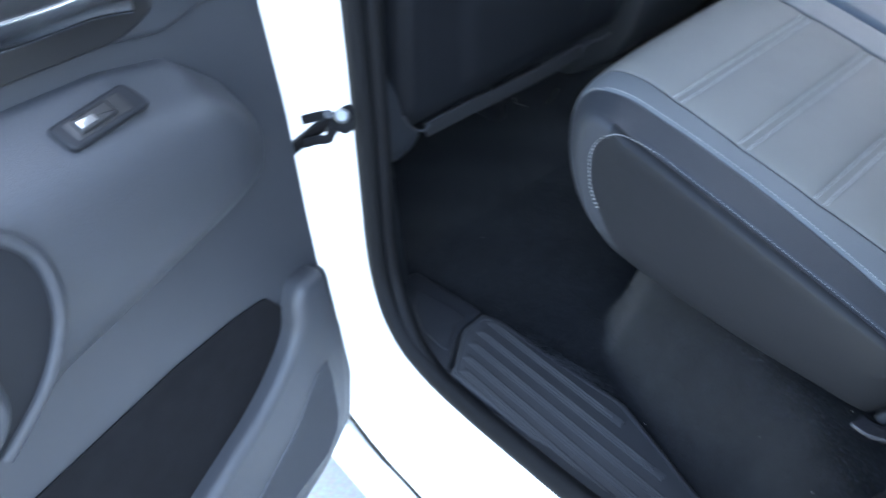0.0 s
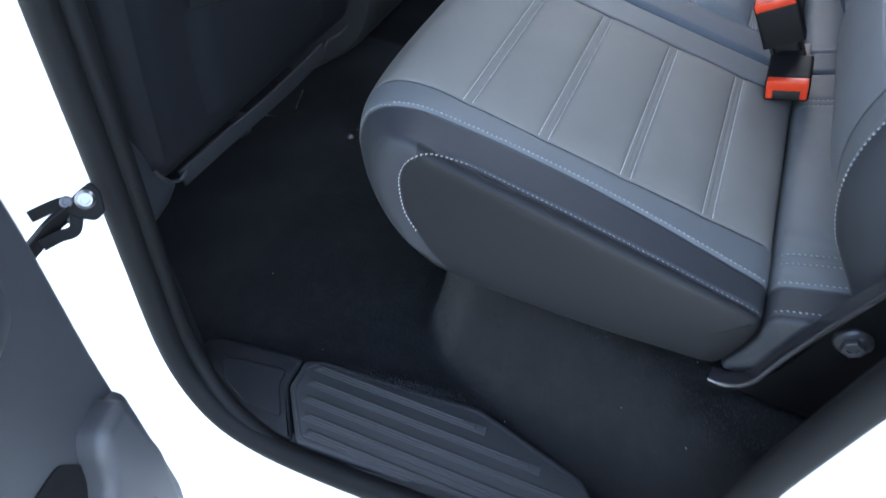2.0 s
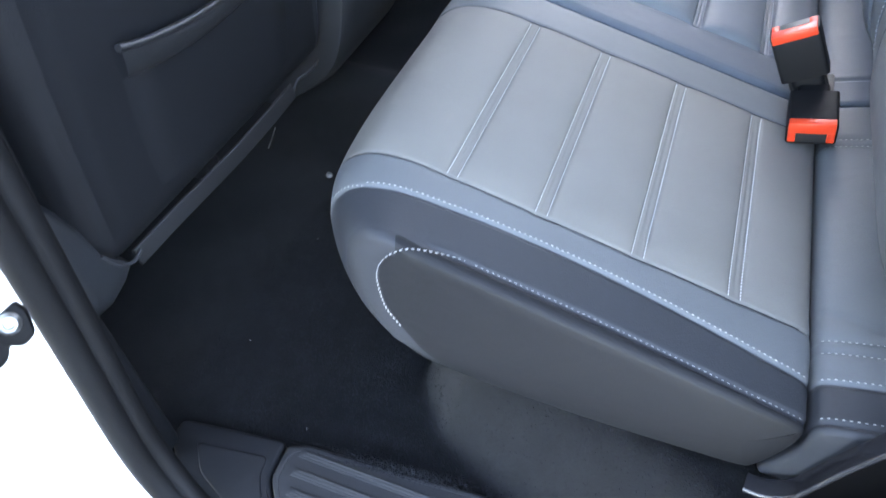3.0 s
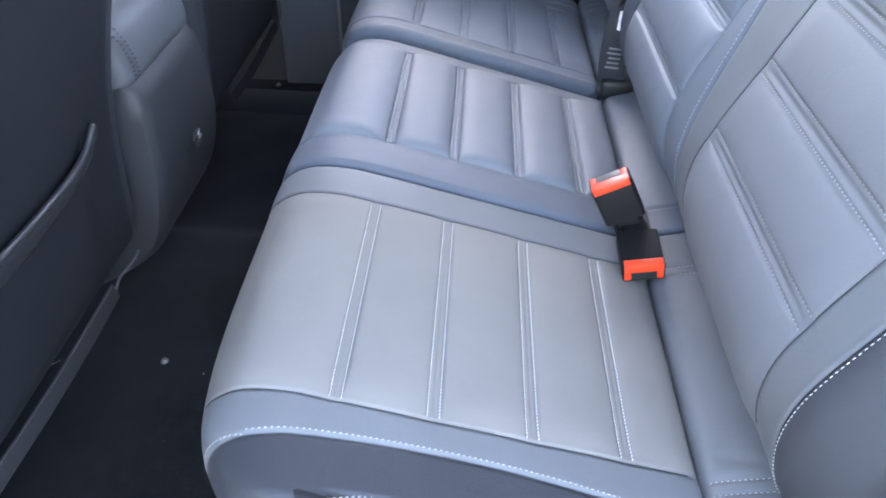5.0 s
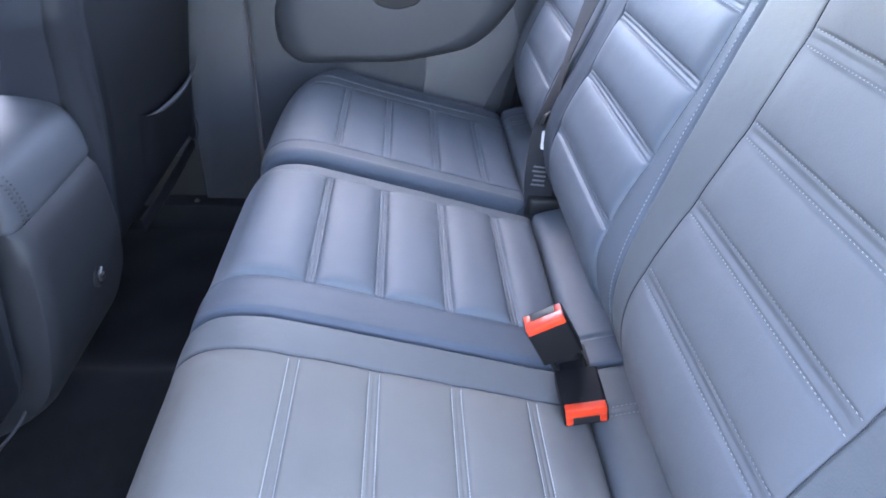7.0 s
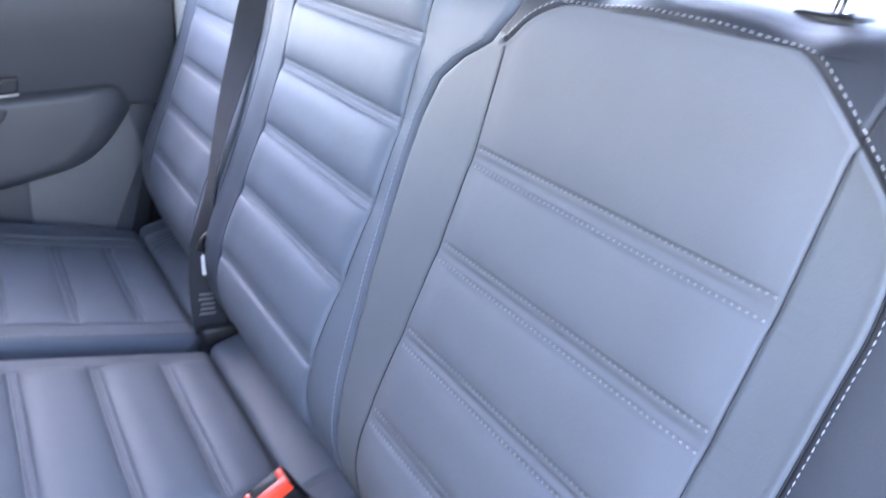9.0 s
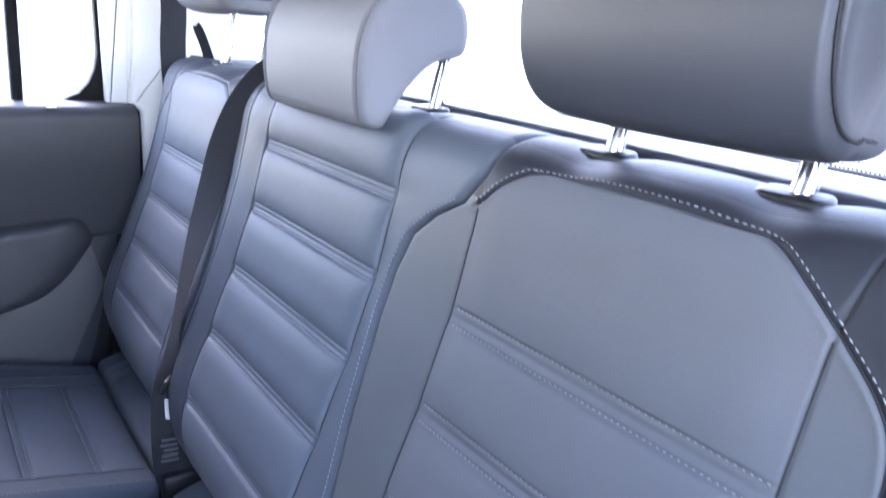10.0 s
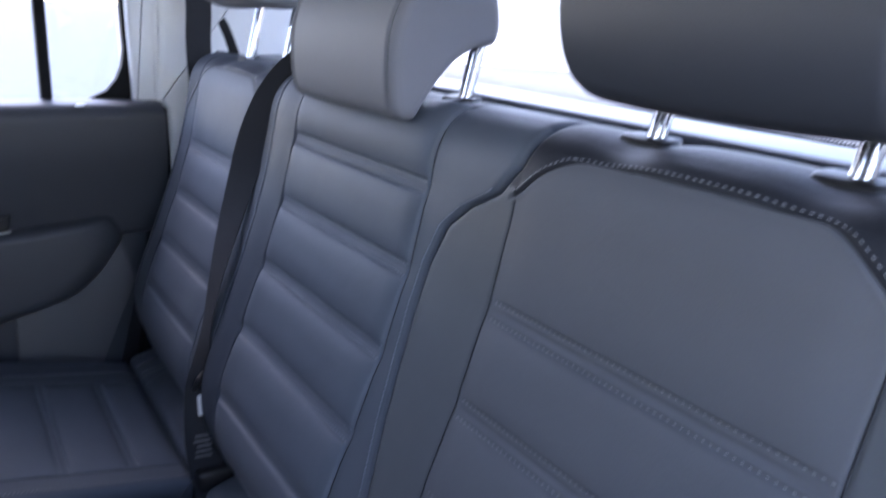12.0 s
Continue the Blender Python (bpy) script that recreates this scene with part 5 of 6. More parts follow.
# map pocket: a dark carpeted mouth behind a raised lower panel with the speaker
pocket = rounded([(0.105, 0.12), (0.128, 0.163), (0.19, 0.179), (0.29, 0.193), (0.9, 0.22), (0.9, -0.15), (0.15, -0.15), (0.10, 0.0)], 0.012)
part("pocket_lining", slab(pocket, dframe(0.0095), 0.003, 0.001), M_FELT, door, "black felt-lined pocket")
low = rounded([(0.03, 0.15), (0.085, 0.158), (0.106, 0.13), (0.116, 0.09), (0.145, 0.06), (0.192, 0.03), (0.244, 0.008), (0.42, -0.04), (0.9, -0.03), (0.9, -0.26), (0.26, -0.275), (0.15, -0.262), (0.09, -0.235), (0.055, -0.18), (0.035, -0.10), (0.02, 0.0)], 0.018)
part("lower_panel", slab(low, dframe(0.0), 0.047, 0.018, 6, back=-0.01), M_SHADETRIM, door, "raised lower panel with pocket lip")
part("side_flank", slab(rounded([(0.0, 0.12), (0.07, 0.16), (0.12, -0.05), (0.20, -0.2), (0.12, -0.30), (0.03, -0.26), (0.0, -0.15)], 0.02), dframe(0.0), 0.022, 0.014, 4), M_SHADETRIM, door)
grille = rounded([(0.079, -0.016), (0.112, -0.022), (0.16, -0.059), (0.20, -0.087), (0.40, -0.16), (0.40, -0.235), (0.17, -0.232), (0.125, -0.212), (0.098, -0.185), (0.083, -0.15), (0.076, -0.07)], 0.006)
part("speaker_cover", slab(grille, dframe(0.043), 0.006, 0.003), M_SHADETRIM, door, "speaker cover with fine ribs")
for k in range(30):
    z = -0.022 - 0.0066 * k
    u0 = float(np.interp(-z, [0.018, 0.06, 0.156, 0.194, 0.222], [0.083, 0.081, 0.089, 0.107, 0.145]))
    u1 = float(np.interp(-z, [0.022, 0.059, 0.087, 0.16], [0.108, 0.154, 0.193, 0.39]))
    part("grille_rib", slab([(u0, z - 0.0014), (u1, z - 0.0014), (u1, z + 0.0014), (u0, z + 0.0014)], dframe(0.0485), 0.0022, 0.0006, 1), M_SHADETRIM, door)

# scaled by 0.77 and moved about the camera's start point to fit its view
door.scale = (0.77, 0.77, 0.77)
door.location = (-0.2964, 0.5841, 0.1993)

# ---- front seats ----
FRONT = [(0.79, 0.262), (0.765, 0.27), (0.752, 0.30), (0.745, 0.36), (0.733, 0.46), (0.712, 0.60), (0.682, 0.76), (0.652, 0.90), (0.63, 1.0), (0.625, 1.06), (0.65, 1.10), (0.71, 1.09), (0.76, 1.02), (0.81, 0.85), (0.85, 0.65), (0.885, 0.45), (0.89, 0.33), (0.86, 0.27)]


def taper_tube(path, r):
    """A round bar that runs out to a point at both ends."""
    path = np.asarray(path)
    bm = bmesh.new()
    rings = []
    for k, p in enumerate(path):
        t = path[min(k + 1, len(path) - 1)] - path[max(k - 1, 0)]
        t /= np.linalg.norm(t)
        a = np.cross(t, (0, 1, 0))
        a /= np.linalg.norm(a)
        c = np.cross(t, a)
        w = r * (0.08 + 0.92 * math.sin(math.pi * k / (len(path) - 1)))
        rings.append([bm.verts.new(Vector(p + w * (a * math.cos(q) + c * math.sin(q)))) for q in np.arange(10) * math.pi / 5])
    for u, v in zip(rings, rings[1:]):
        for k in range(10):
            bm.faces.new((u[k], u[(k + 1) % 10], v[(k + 1) % 10], v[k]))
    return bm


def front_seat(name_label, cx):
    th = thing("front_seat", name_label, "car seat", (cx, 0.85, 0.0), "front seats")
    inner = lambda z: np.interp(z, [0.25, 0.45, 0.53, 0.60, 0.70, 0.90], [0.535, 0.535, 0.545, 0.568, 0.612, 0.62])
    lo, hi = (const(-0.03), inner) if cx < CX else (lambda z: 2 * CX - inner(z), const(2 * CX + 0.03))
    pad = Pad(FRONT, lambda p: np.stack([0.80 - 0.25 * (p[:, 1].clip(0.35, 1.0) - 0.4), p[:, 1].clip(0.35, 1.0)], 1), lo, hi,
              lambda x, y, z: groove(np.minimum(x - lo(z), hi(z) - x) - 0.045, 0.003, 0.003) * (z > 0.3), rim=0.045, bulge=0.01, step=0.012, across=0.012)
    pad.build("front_seat", th, lambda x, y, z, n: np.where(x < lo(z) + 0.045, 1, np.where(x > hi(z) - 0.045, 2, 0)), {0: ("back_panel", M_SEATBACK, "dark seat back panel"), 1: ("side_bolster", M_SEATBACK if cx < CX else M_BOLSTERLIT, ""), 2: ("side_bolster", M_SEATBACK if cx > CX else M_BOLSTERLIT, "")})
    # map pocket with a drooping edge
    driver = cx < CX
    arc = [(0.080, 0.520), (0.105, 0.511), (0.14, 0.502), (0.20, 0.491), (0.255, 0.487), (0.31, 0.486), (0.36, 0.488), (0.395, 0.498), (0.420, 0.518)] if driver else [(1.020, 0.466), (1.085, 0.448), (1.147, 0.438), (1.21, 0.432), (1.271, 0.431), (1.33, 0.438), (1.37, 0.451), (1.386, 0.463)]
    arc = catmull(arc, 0.012)
    pts = np.array([[x, np.interp(z, [p[1] for p in FRONT[:10]], [p[0] for p in FRONT[:10]]) - 0.014, z] for x, z in arc])
    # Passenger's edge gets a paler grey: the light on it is in the colour.
    part("pocket_edge", tube(pts, 0.0045, 10) if driver else taper_tube(pts, 0.0055), M_HEM if driver else M_LITEDGE, th, "rolled pocket edge")
    bm = bmesh.new()
    if driver:
        # soft turned hem under the edge, narrowing towards the middle of the cabin
        bands = []
        for x, z in arc:
            tall = float(np.interp(x, [0.08, 0.25, 0.42], [0.036, 0.027, 0.014]))
            bands.append([bm.verts.new((x, np.interp(z - tall * f, [p[1] for p in FRONT[:10]], [p[0] for p in FRONT[:10]]) - off, z - tall * f))
                          for f, off in ((0.0, 0.0150), (0.15, 0.0175), (0.5, 0.0182), (0.85, 0.0172), (0.97, 0.0150), (1.0, 0.0115))])
        for a, b in zip(bands, bands[1:]):
            for k in range(5):
                bm.faces.new((a[k], a[k + 1], b[k + 1], b[k])).smooth = True
        part("pocket_hem", bm, M_HEM, th, "turned hem of the pocket")
        bm = bmesh.new()
    rows = []
    for x, z in arc:
        col = []
        for k in range(9):
            zz = z + (0.315 - z) * k / 8
            proud = min(1.0, max(0.0, (min(x - arc[0][0], arc[-1][0] - x)) / 0.05))
            yy = np.interp(zz, [p[1] for p in FRONT[:10]], [p[0] for p in FRONT[:10]]) - 0.0125 * (1 - 0.3 * k / 8) * proud * proud * (3 - 2 * proud) + 0.001
            col.append(bm.verts.new((x, yy, zz)))
        rows.append(col)
    for a, b in zip(rows, rows[1:]):
        for k in range(8):
            bm.faces.new((a[k], a[k + 1], b[k + 1], b[k]))
    part("pocket", bm, M_SEATBACK, th, "dark map pocket")
    turn = (lambda x: x) if driver else (lambda x: 2 * CX - x)
    band = [(turn(x), y, z) for x, y, z in ((0.018, 0.7535, 0.259), (0.10, 0.7505, 0.2605), (0.20, 0.7495, 0.2565), (0.30, 0.7505, 0.2545), (0.40, 0.7525, 0.256))]
    part("lower_edge", sweep(catmull(band, 0.02), rounded([(-0.0025, -0.0125), (0.0025, -0.0125), (0.0025, 0.0125), (-0.0025, 0.0125)], 0.002, 3), up=(0, 0.16, 1)), M_BAND if driver else M_SEATBACK, th, "dark stitched lower edge band")
    if driver:
        tab = [(turn(x), y, z) for x, y, z in ((0.398, 0.7515, 0.254), (0.415, 0.750, 0.266), (0.442, 0.749, 0.262), (0.468, 0.7485, 0.261), (0.482, 0.7495, 0.263))]
        part("cover_lip", tube(catmull(tab, 0.006), 0.0022, 8), M_LIP, th, "wavy pale lip of the seat cover")
    tab = [(turn(x), y, z) for x, y, z in ((-0.022, 0.752, 0.304), (-0.016, 0.748, 0.287), (-0.006, 0.747, 0.274), (0.009, 0.747, 0.266), (0.024, 0.748, 0.270))]
    part("cover_lip", tube(catmull(tab, 0.005), 0.0024, 8), M_LIP, th)
    part("seat_base", box((cx - 0.20, 0.86, 0.19), (cx + 0.20, 1.32, 0.33), 0.04, 4), M_SEATBACK, th)
    for sx in (-0.165, 0.165):
        part("rail", box((cx + sx - 0.018, 0.98, 0.0), (cx + sx + 0.018, 1.3, 0.045), 0.006), M_STEEL, th, "black steel seat rail")
        part("rail_foot", box((cx + sx - 0.012, 1.02, 0.03), (cx + sx + 0.012, 1.25, 0.20), 0.004), M_STEEL, th)
    sgn = -1 if cx < CX else 1
    e = (cx - 0.245) if cx < CX else (cx + 0.245)
    cover = rounded([(e - sgn * x, z) for x, z in ((-0.052, 0.425), (-0.036, 0.392), (-0.026, 0.368), (-0.018, 0.341), (-0.012, 0.309), (-0.008, 0.28), (0.0, 0.262), (0.016, 0.254), (0.026, 0.232), (0.006, 0.216), (-0.026, 0.205), (-0.062, 0.21), (-0.066, 0.27), (-0.066, 0.34), (-0.062, 0.40))], 0.004)
    part("recliner_cover", cushioned(cover, ((0, 0.790, 0), (1, 0, 0), (0, 0, 1), (0, -1, 0)), 0.026, 0.5, 8, 2.0, back=-0.12), M_RECLINE, th, "grey plastic recliner cover")
    return th


M_SEATBACK = material("seat_back_vinyl", (0.0078, 0.0088, 0.0112), 0.62, grain=0.15, grain_size=0.0016, mottle=0.08, mottle_size=0.1, bump=0.2, spec=0.22)
M_DOORTRIM2 = material("seat_edge_plastic", (0.0112, 0.0122, 0.0146), 0.55, grain=0.12, grain_size=0.0015, mottle=0.06, bump=0.2)
M_HEM = material("dark_hem", (0.012, 0.0125, 0.0145), 0.5, grain=0.12, grain_size=0.0016, mottle=0.06, mottle_size=0.03, bump=0.15)
M_RECLINE = material("recliner_plastic", (0.021, 0.0235, 0.028), 0.5, grain=0.15, grain_size=0.0015, mottle=0.06, bump=0.2)
# Lighter copy for the inner bolsters; the light on them is in the colour.
M_BOLSTERLIT = material("lit_bolster_leather", (0.019, 0.0215, 0.027), 0.55, grain=0.12, grain_size=0.0016, mottle=0.07, mottle_size=0.1, bump=0.15, spec=0.3)
M_BAND = material("dark_edge_band", (0.0084, 0.0092, 0.0111), 0.62, grain=0.12, grain_size=0.0015, mottle=0.06, bump=0.2)
M_LIP = material("cover_lip", (0.022, 0.023, 0.027), 0.5, mottle=0.1, mottle_size=0.02)
M_LITEDGE = material("lit_edge_grey", (0.07, 0.071, 0.08), 0.5, mottle=0.06, mottle_size=0.02)
front_seat("dark driver seat seen from behind with map pocket", 0.245)
front_seat("dark passenger seat seen from behind with map pocket", 2 * CX - 0.245)
for at, wire in (((0.41, 0.917, 0.07), ((0.385, 0.914, 0.096), (0.396, 0.916, 0.078), (0.412, 0.918, 0.066), (0.432, 0.92, 0.052))), ((0.47, 0.876, 0.08), ((0.448, 0.873, 0.072), (0.468, 0.876, 0.078), (0.490, 0.879, 0.088)))):
    clipw = thing("spring_wire", "thin bright spring wire under the front seat", "wire", at, "spring wires")
    part("wire", tube(catmull(wire, 0.004), 0.0013, 8), M_ZINC, clipw)
# Far bolt set on a line of sight to fit the camera's view.
for k, (x, y, z) in enumerate(((0.471, 0.766, 0.016), (1.392, 0.78, 0.078))):
    nut = thing("floor_bolt", "bright steel bolt head low in the cabin", "bolt", (x, y, z), "floor bolts")
    part("flange", moved(lathe([(0.001, 0), (0.007, 0), (0.007, 0.0012), (0.006, 0.0022), (0.001, 0.0022)], 18), Matrix.Translation((x, y, z))), M_ZINC, nut)
    part("head", moved(lathe([(0.0045, 0.0015), (0.0045, 0.0055), (0.0038, 0.0062), (0.001, 0.0062)], 6), Matrix.Translation((x, y, z))), M_ZINC, nut)

# ---- centre console ----
M_CONSOLE = material("console_plastic", (0.0112, 0.0128, 0.0162), 0.62, grain=0.15, grain_size=0.0015, mottle=0.08, bump=0.25)
console = thing("centre_console", "dark plastic centre console with padded leather lid", "centre console", (0.675, 0.85, 0.0))
prof = catmull([(0.93, 0.06), (0.85, 0.115), (0.79, 0.165), (0.752, 0.215), (0.728, 0.28), (0.717, 0.36), (0.718, 0.44), (0.7225, 0.468), (0.726, 0.484), (0.737, 0.49), (0.748, 0.49), (0.78, 0.49), (0.9, 0.49), (1.3, 0.49), (1.3, 0.06), (1.1, 0.06), (1.0, 0.06)], 0.02)
bm = bmesh.new()
rows = []
for dx, ins in ((-0.118, 0.03), (-0.116, 0.012), (-0.108, 0.004), (-0.095, 0.0), (0.095, 0.0), (0.108, 0.004), (0.116, 0.012), (0.118, 0.03)):
    rows.append([bm.verts.new((0.690 + dx * float(np.interp(z, [0.06, 0.13, 0.2, 0.28, 0.37, 0.48], [0.85, 1.0, 1.14, 1.2, 1.14, 1.06])), y + ins, z)) for y, z in prof])
for a, b in zip(rows, rows[1:]):
    for k in range(len(prof) - 1):
        bm.faces.new((a[k], a[k + 1], b[k + 1], b[k]))
bm.faces.new(rows[0])
bm.faces.new(rows[-1][::-1])
part("console_body", bm, M_CONSOLE, console)
lid = [(0.765, 0.484), (0.738, 0.4865), (0.7305, 0.495), (0.731, 0.516), (0.738, 0.543), (0.752, 0.565), (0.782, 0.578), (0.86, 0.583), (1.1, 0.583), (1.2, 0.57), (1.2, 0.49), (1.0, 0.483)]
M_LID = material("lid_leather", (0.04896, 0.05372, 0.06256), 0.6, grain=0.1, grain_size=0.0016, mottle=0.06, bump=0.12)
ring_l = catmull(lid, 0.008, closed=True)
bm = bmesh.new()
rows = []
for dx, ins, dz in ((-0.1165, 0.036, 0.008), (-0.1155, 0.022, 0.004), (-0.113, 0.0115, 0.002), (-0.108, 0.005, 0.001), (-0.095, 0.001, 0.0), (-0.05, 0.0, 0.0), (0.05, 0.0, 0.0), (0.095, 0.001, 0.0), (0.108, 0.005, 0.001), (0.113, 0.0115, 0.002), (0.1155, 0.022, 0.004), (0.1165, 0.036, 0.008)):
    rows.append([bm.verts.new((0.691 + dx * 1.09, y + ins * (1 if y < 1.0 else 0), z - dz * min(1.0, max(0.0, (z - 0.495) / 0.05)))) for y, z in ring_l])
for a, b in zip(rows, rows[1:]):
    for k in range(len(ring_l)):
        bm.faces.new((a[k], a[(k + 1) % len(ring_l)], b[(k + 1) % len(ring_l)], b[k]))
bm.faces.new(rows[0][::-1])
bm.faces.new(rows[-1])
bmesh.ops.recalc_face_normals(bm, faces=bm.faces)
lid_part = part("lid", bm, M_LID, console, "padded grey leather lid")
zl = np.linspace(0.493, 0.572, 40)
yl = np.interp(zl, [0.4865, 0.495, 0.516, 0.543, 0.565, 0.578], [0.738, 0.7305, 0.731, 0.738, 0.752, 0.782])
turned = np.stack([-0.15 + 0 * zl, -1 + 0 * zl, np.interp(zl, [0.5, 0.56], [0, 0.7])], 1)
stitch([(np.stack([0 * zl + v, yl, zl], 1) + turned * 0.0012, turned) for v in (0.5855, 0.5985)], lid_part, M_SOFTTHREAD, length=0.004, gap=0.0025, wide=0.0014)
part("seam", tube(np.stack([0 * zl + 0.592, yl, zl], 1) - 0.0003 * turned, 0.0008, 6, up=(1, 0, 0)), M_SOFTTHREAD, lid_part)
ms = Matrix.Translation((0.697, 0.7175, 0.333)) @ pose(0, 0, 0, 94, 0, 0)
sock = part("power_socket", moved(lathe([(0.013, 0.0), (0.0165, 0.0), (0.0165, 0.003), (0.0145, 0.0045), (0.0125, 0.004), (0.0115, -0.004), (0.001, -0.004)], 24), ms), M_BLACK, console, "black power socket")
part("socket_cap", moved(box((-0.007, -0.004, 0.002), (0.007, 0.006, 0.010), 0.002), ms), M_BLACK, sock)
part("socket_flap", moved(box((-0.0009, -0.006, 0.003), (0.0009, 0.006, 0.006), 0.0004), ms @ pose(0.004, 0.010, 0.0, 0, 0, -35)), M_ZINC, sock, "small bright flap")
part("socket_shine", moved(lathe([(0.012, 0.0035), (0.0145, 0.005), (0.0135, 0.0056), (0.0115, 0.0045)], 24), ms), M_STEELG, sock)

# ---- far door ----
far = thing("far_door", "closed far rear car door with dark trim", "car door", (1.44, 0.25, 0.1))


def fframe(out=0.0):
    return ((1.432 - out, 0, 0), (0, 1, 0), (0, 0, 1), (-1, 0, 0))


part("trim_panel", slab(rounded([(0.604, 0.06), (0.604, 0.85), (-0.102, 0.85), (-0.108, 0.60), (-0.06, 0.40), (0.01, 0.25), (0.05, 0.06)], 0.02), fframe(-0.03), 0.03, 0.006), M_DOORTRIM, far, "dark door trim panel")
part("upper_trim", sweep([(1.425, 0.604, 0.838), (1.425, 0.25, 0.842), (1.425, -0.104, 0.840)], rounded([(-0.045, -0.24), (0.003, -0.24), (0.033, -0.06), (0.037, 0.004), (0.024, 0.025), (-0.045, 0.03)], 0.014), up=(0, 0, 1)), M_DOORTRIM, far, "dark upper trim rounding into the belt line")
part("armrest", cushioned(rounded([(0.545, 0.55), (0.53, 0.60), (0.48, 0.625), (0.36, 0.632), (0.18, 0.643), (0.0, 0.652), (-0.02, 0.60), (0.03, 0.53), (0.08, 0.49), (0.13, 0.475), (0.25, 0.45), (0.50, 0.44), (0.54, 0.48)], 0.03), fframe(0.0), 0.045, 0.3, 8, 2.2), M_DOORTRIM, far, "padded armrest bulge")
part("handle_bezel", slab(rounded([(0.35, 0.629), (0.18, 0.64), (0.175, 0.672), (0.34, 0.664)], 0.008), fframe(0.012), 0.02, 0.006), M_DOORTRIM2, far, "dark handle bezel")
part("chrome_strip", sweep([(1.392, 0.345, 0.630), (1.392, 0.262, 0.636), (1.392, 0.18, 0.641)], rounded([(-0.0018, -0.0016), (0.0018, -0.0016), (0.0018, 0.0016), (-0.0018, 0.0016)], 0.0006, 2)), M_ZINC, far, "thin chrome strip")
# The cup is a raised slab with its shade in the colour.
part("pull_cup", slab(rounded([(0.325, 0.612), (0.20, 0.618), (0.215, 0.59), (0.26, 0.577), (0.305, 0.585)], 0.012), fframe(0.036), 0.012, 0.004), M_DOORTRIM2, far, "dark slab for the shade in the pull cup")
part("lower_panel", slab(rounded([(0.19, 0.49), (0.115, 0.49), (0.0, 0.62), (-0.03, 0.50), (0.06, 0.30), (0.2, 0.30)], 0.012), fframe(0.001), 0.004, 0.002), M_GREYINSERT, far, "lighter grey lower insert")
part("lock_button", moved(lathe([(0.001, 0), (0.0085, 0), (0.0085, 0.0022), (0.007, 0.0034), (0.001, 0.0036)], 20), Matrix.Translation((1.393, 0.043, 0.8635))), M_GREYTRIM, far, "small bright lock button")
part("release", slab(rounded([(0.49, 0.69), (0.44, 0.693), (0.44, 0.70), (0.49, 0.697)], 0.003), fframe(0.004), 0.008, 0.002), M_CHROME, far, "chrome release lever")
# surround of the far door window, with its divider and glass
part("frame_rear", slab(rounded([(-0.058, 0.85), (-0.10, 0.85), (-0.115, 1.0), (-0.122, 1.30), (-0.06, 1.30), (-0.058, 1.0)], 0.004), ((1.462, 0, 0), (0, 1, 0), (0, 0, 1), (-1, 0, 0)), 0.03, 0.006), M_GREYTRIM, far, "pale painted window frame")
corner = [(-0.060, 0.845), (-0.060, 1.30), (-0.052, 1.30), (-0.052, 0.96), (-0.046, 0.930), (-0.034, 0.904), (-0.015, 0.883), (0.02, 0.867), (0.06, 0.861), (0.06, 0.845)]
part("glass_channel", slab(corner, ((1.475, 0, 0), (0, 1, 0), (0, 0, 1), (-1, 0, 0)), 0.022, 0.003), M_RUBBER, far, "dark rubber glass channel")
part("divider_bar", slab([(0.079, 0.85), (0.098, 0.85), (0.083, 1.30), (0.063, 1.30)], ((1.475, 0, 0), (0, 1, 0), (0, 0, 1), (-1, 0, 0)), 0.022, 0.004), M_RUBBER, far, "dark window divider bar")
part("frame_top", slab([(0.60, 1.25), (-0.06, 1.25), (-0.06, 1.32), (0.60, 1.32)], ((1.475, 0, 0), (0, 1, 0), (0, 0, 1), (-1, 0, 0)), 0.03, 0.004), M_GREYTRIM, far)
pane = part("pane", slab([(0.60, 0.85), (-0.05, 0.85), (-0.05, 1.28), (0.60, 1.28)], ((1.49, 0, 0), (0, 1, 0), (0, 0, 1), (-1, 0, 0)), 0.004, 0.0005, 1), M_TINTED, far, "window pane tinted to cool and dim incoming light")
part("shell", slab([(0.60, -0.3), (0.60, 0.845), (-0.10, 0.845), (-0.06, 0.40), (0.05, -0.3)], ((1.53, 0, 0), (0, 1, 0), (0, 0, 1), (-1, 0, 0)), 0.065, 0.004), M_PAINT, far, "white painted door shell")


# ---- cabin shell ----
def structure(name, bm, mat, label, category):
    return tagged(part(name, bm, mat), label, category, kind="structure")


structure("weatherstrip", tube(catmull([(1.43, -0.004, 0.12), (1.432, -0.03, 0.35), (1.434, -0.08, 0.60), (1.436, -0.112, 0.85)], 0.03), 0.007, 10, up=(1, 0, 0)), M_RUBBER, "dark rubber weatherstrip behind the far door", "weatherstrip")
# Daylight leaking through the door gap, drawn as a pale strip.
structure("gap_daylight", tube(catmull([(1.4165, 0.6062, 0.10), (1.4165, 0.6065, 0.45), (1.4165, 0.6065, 0.86)], 0.05), 0.0015, 8, up=(1, 0, 0)), M_LITEDGE, "pale strip for daylight leaking past the far door", "trim")
structure("wall_rear", box((-0.12, -0.50, 0.0), (1.50, -0.44, 0.945), 0.01), M_PLASTIC, "dark trim below the rear window", "wall")
M_LEDGE = material("ledge_vinyl", (0.034, 0.041, 0.053), 0.28, grain=0.1, grain_size=0.0015, mottle=0.06, bump=0.08)
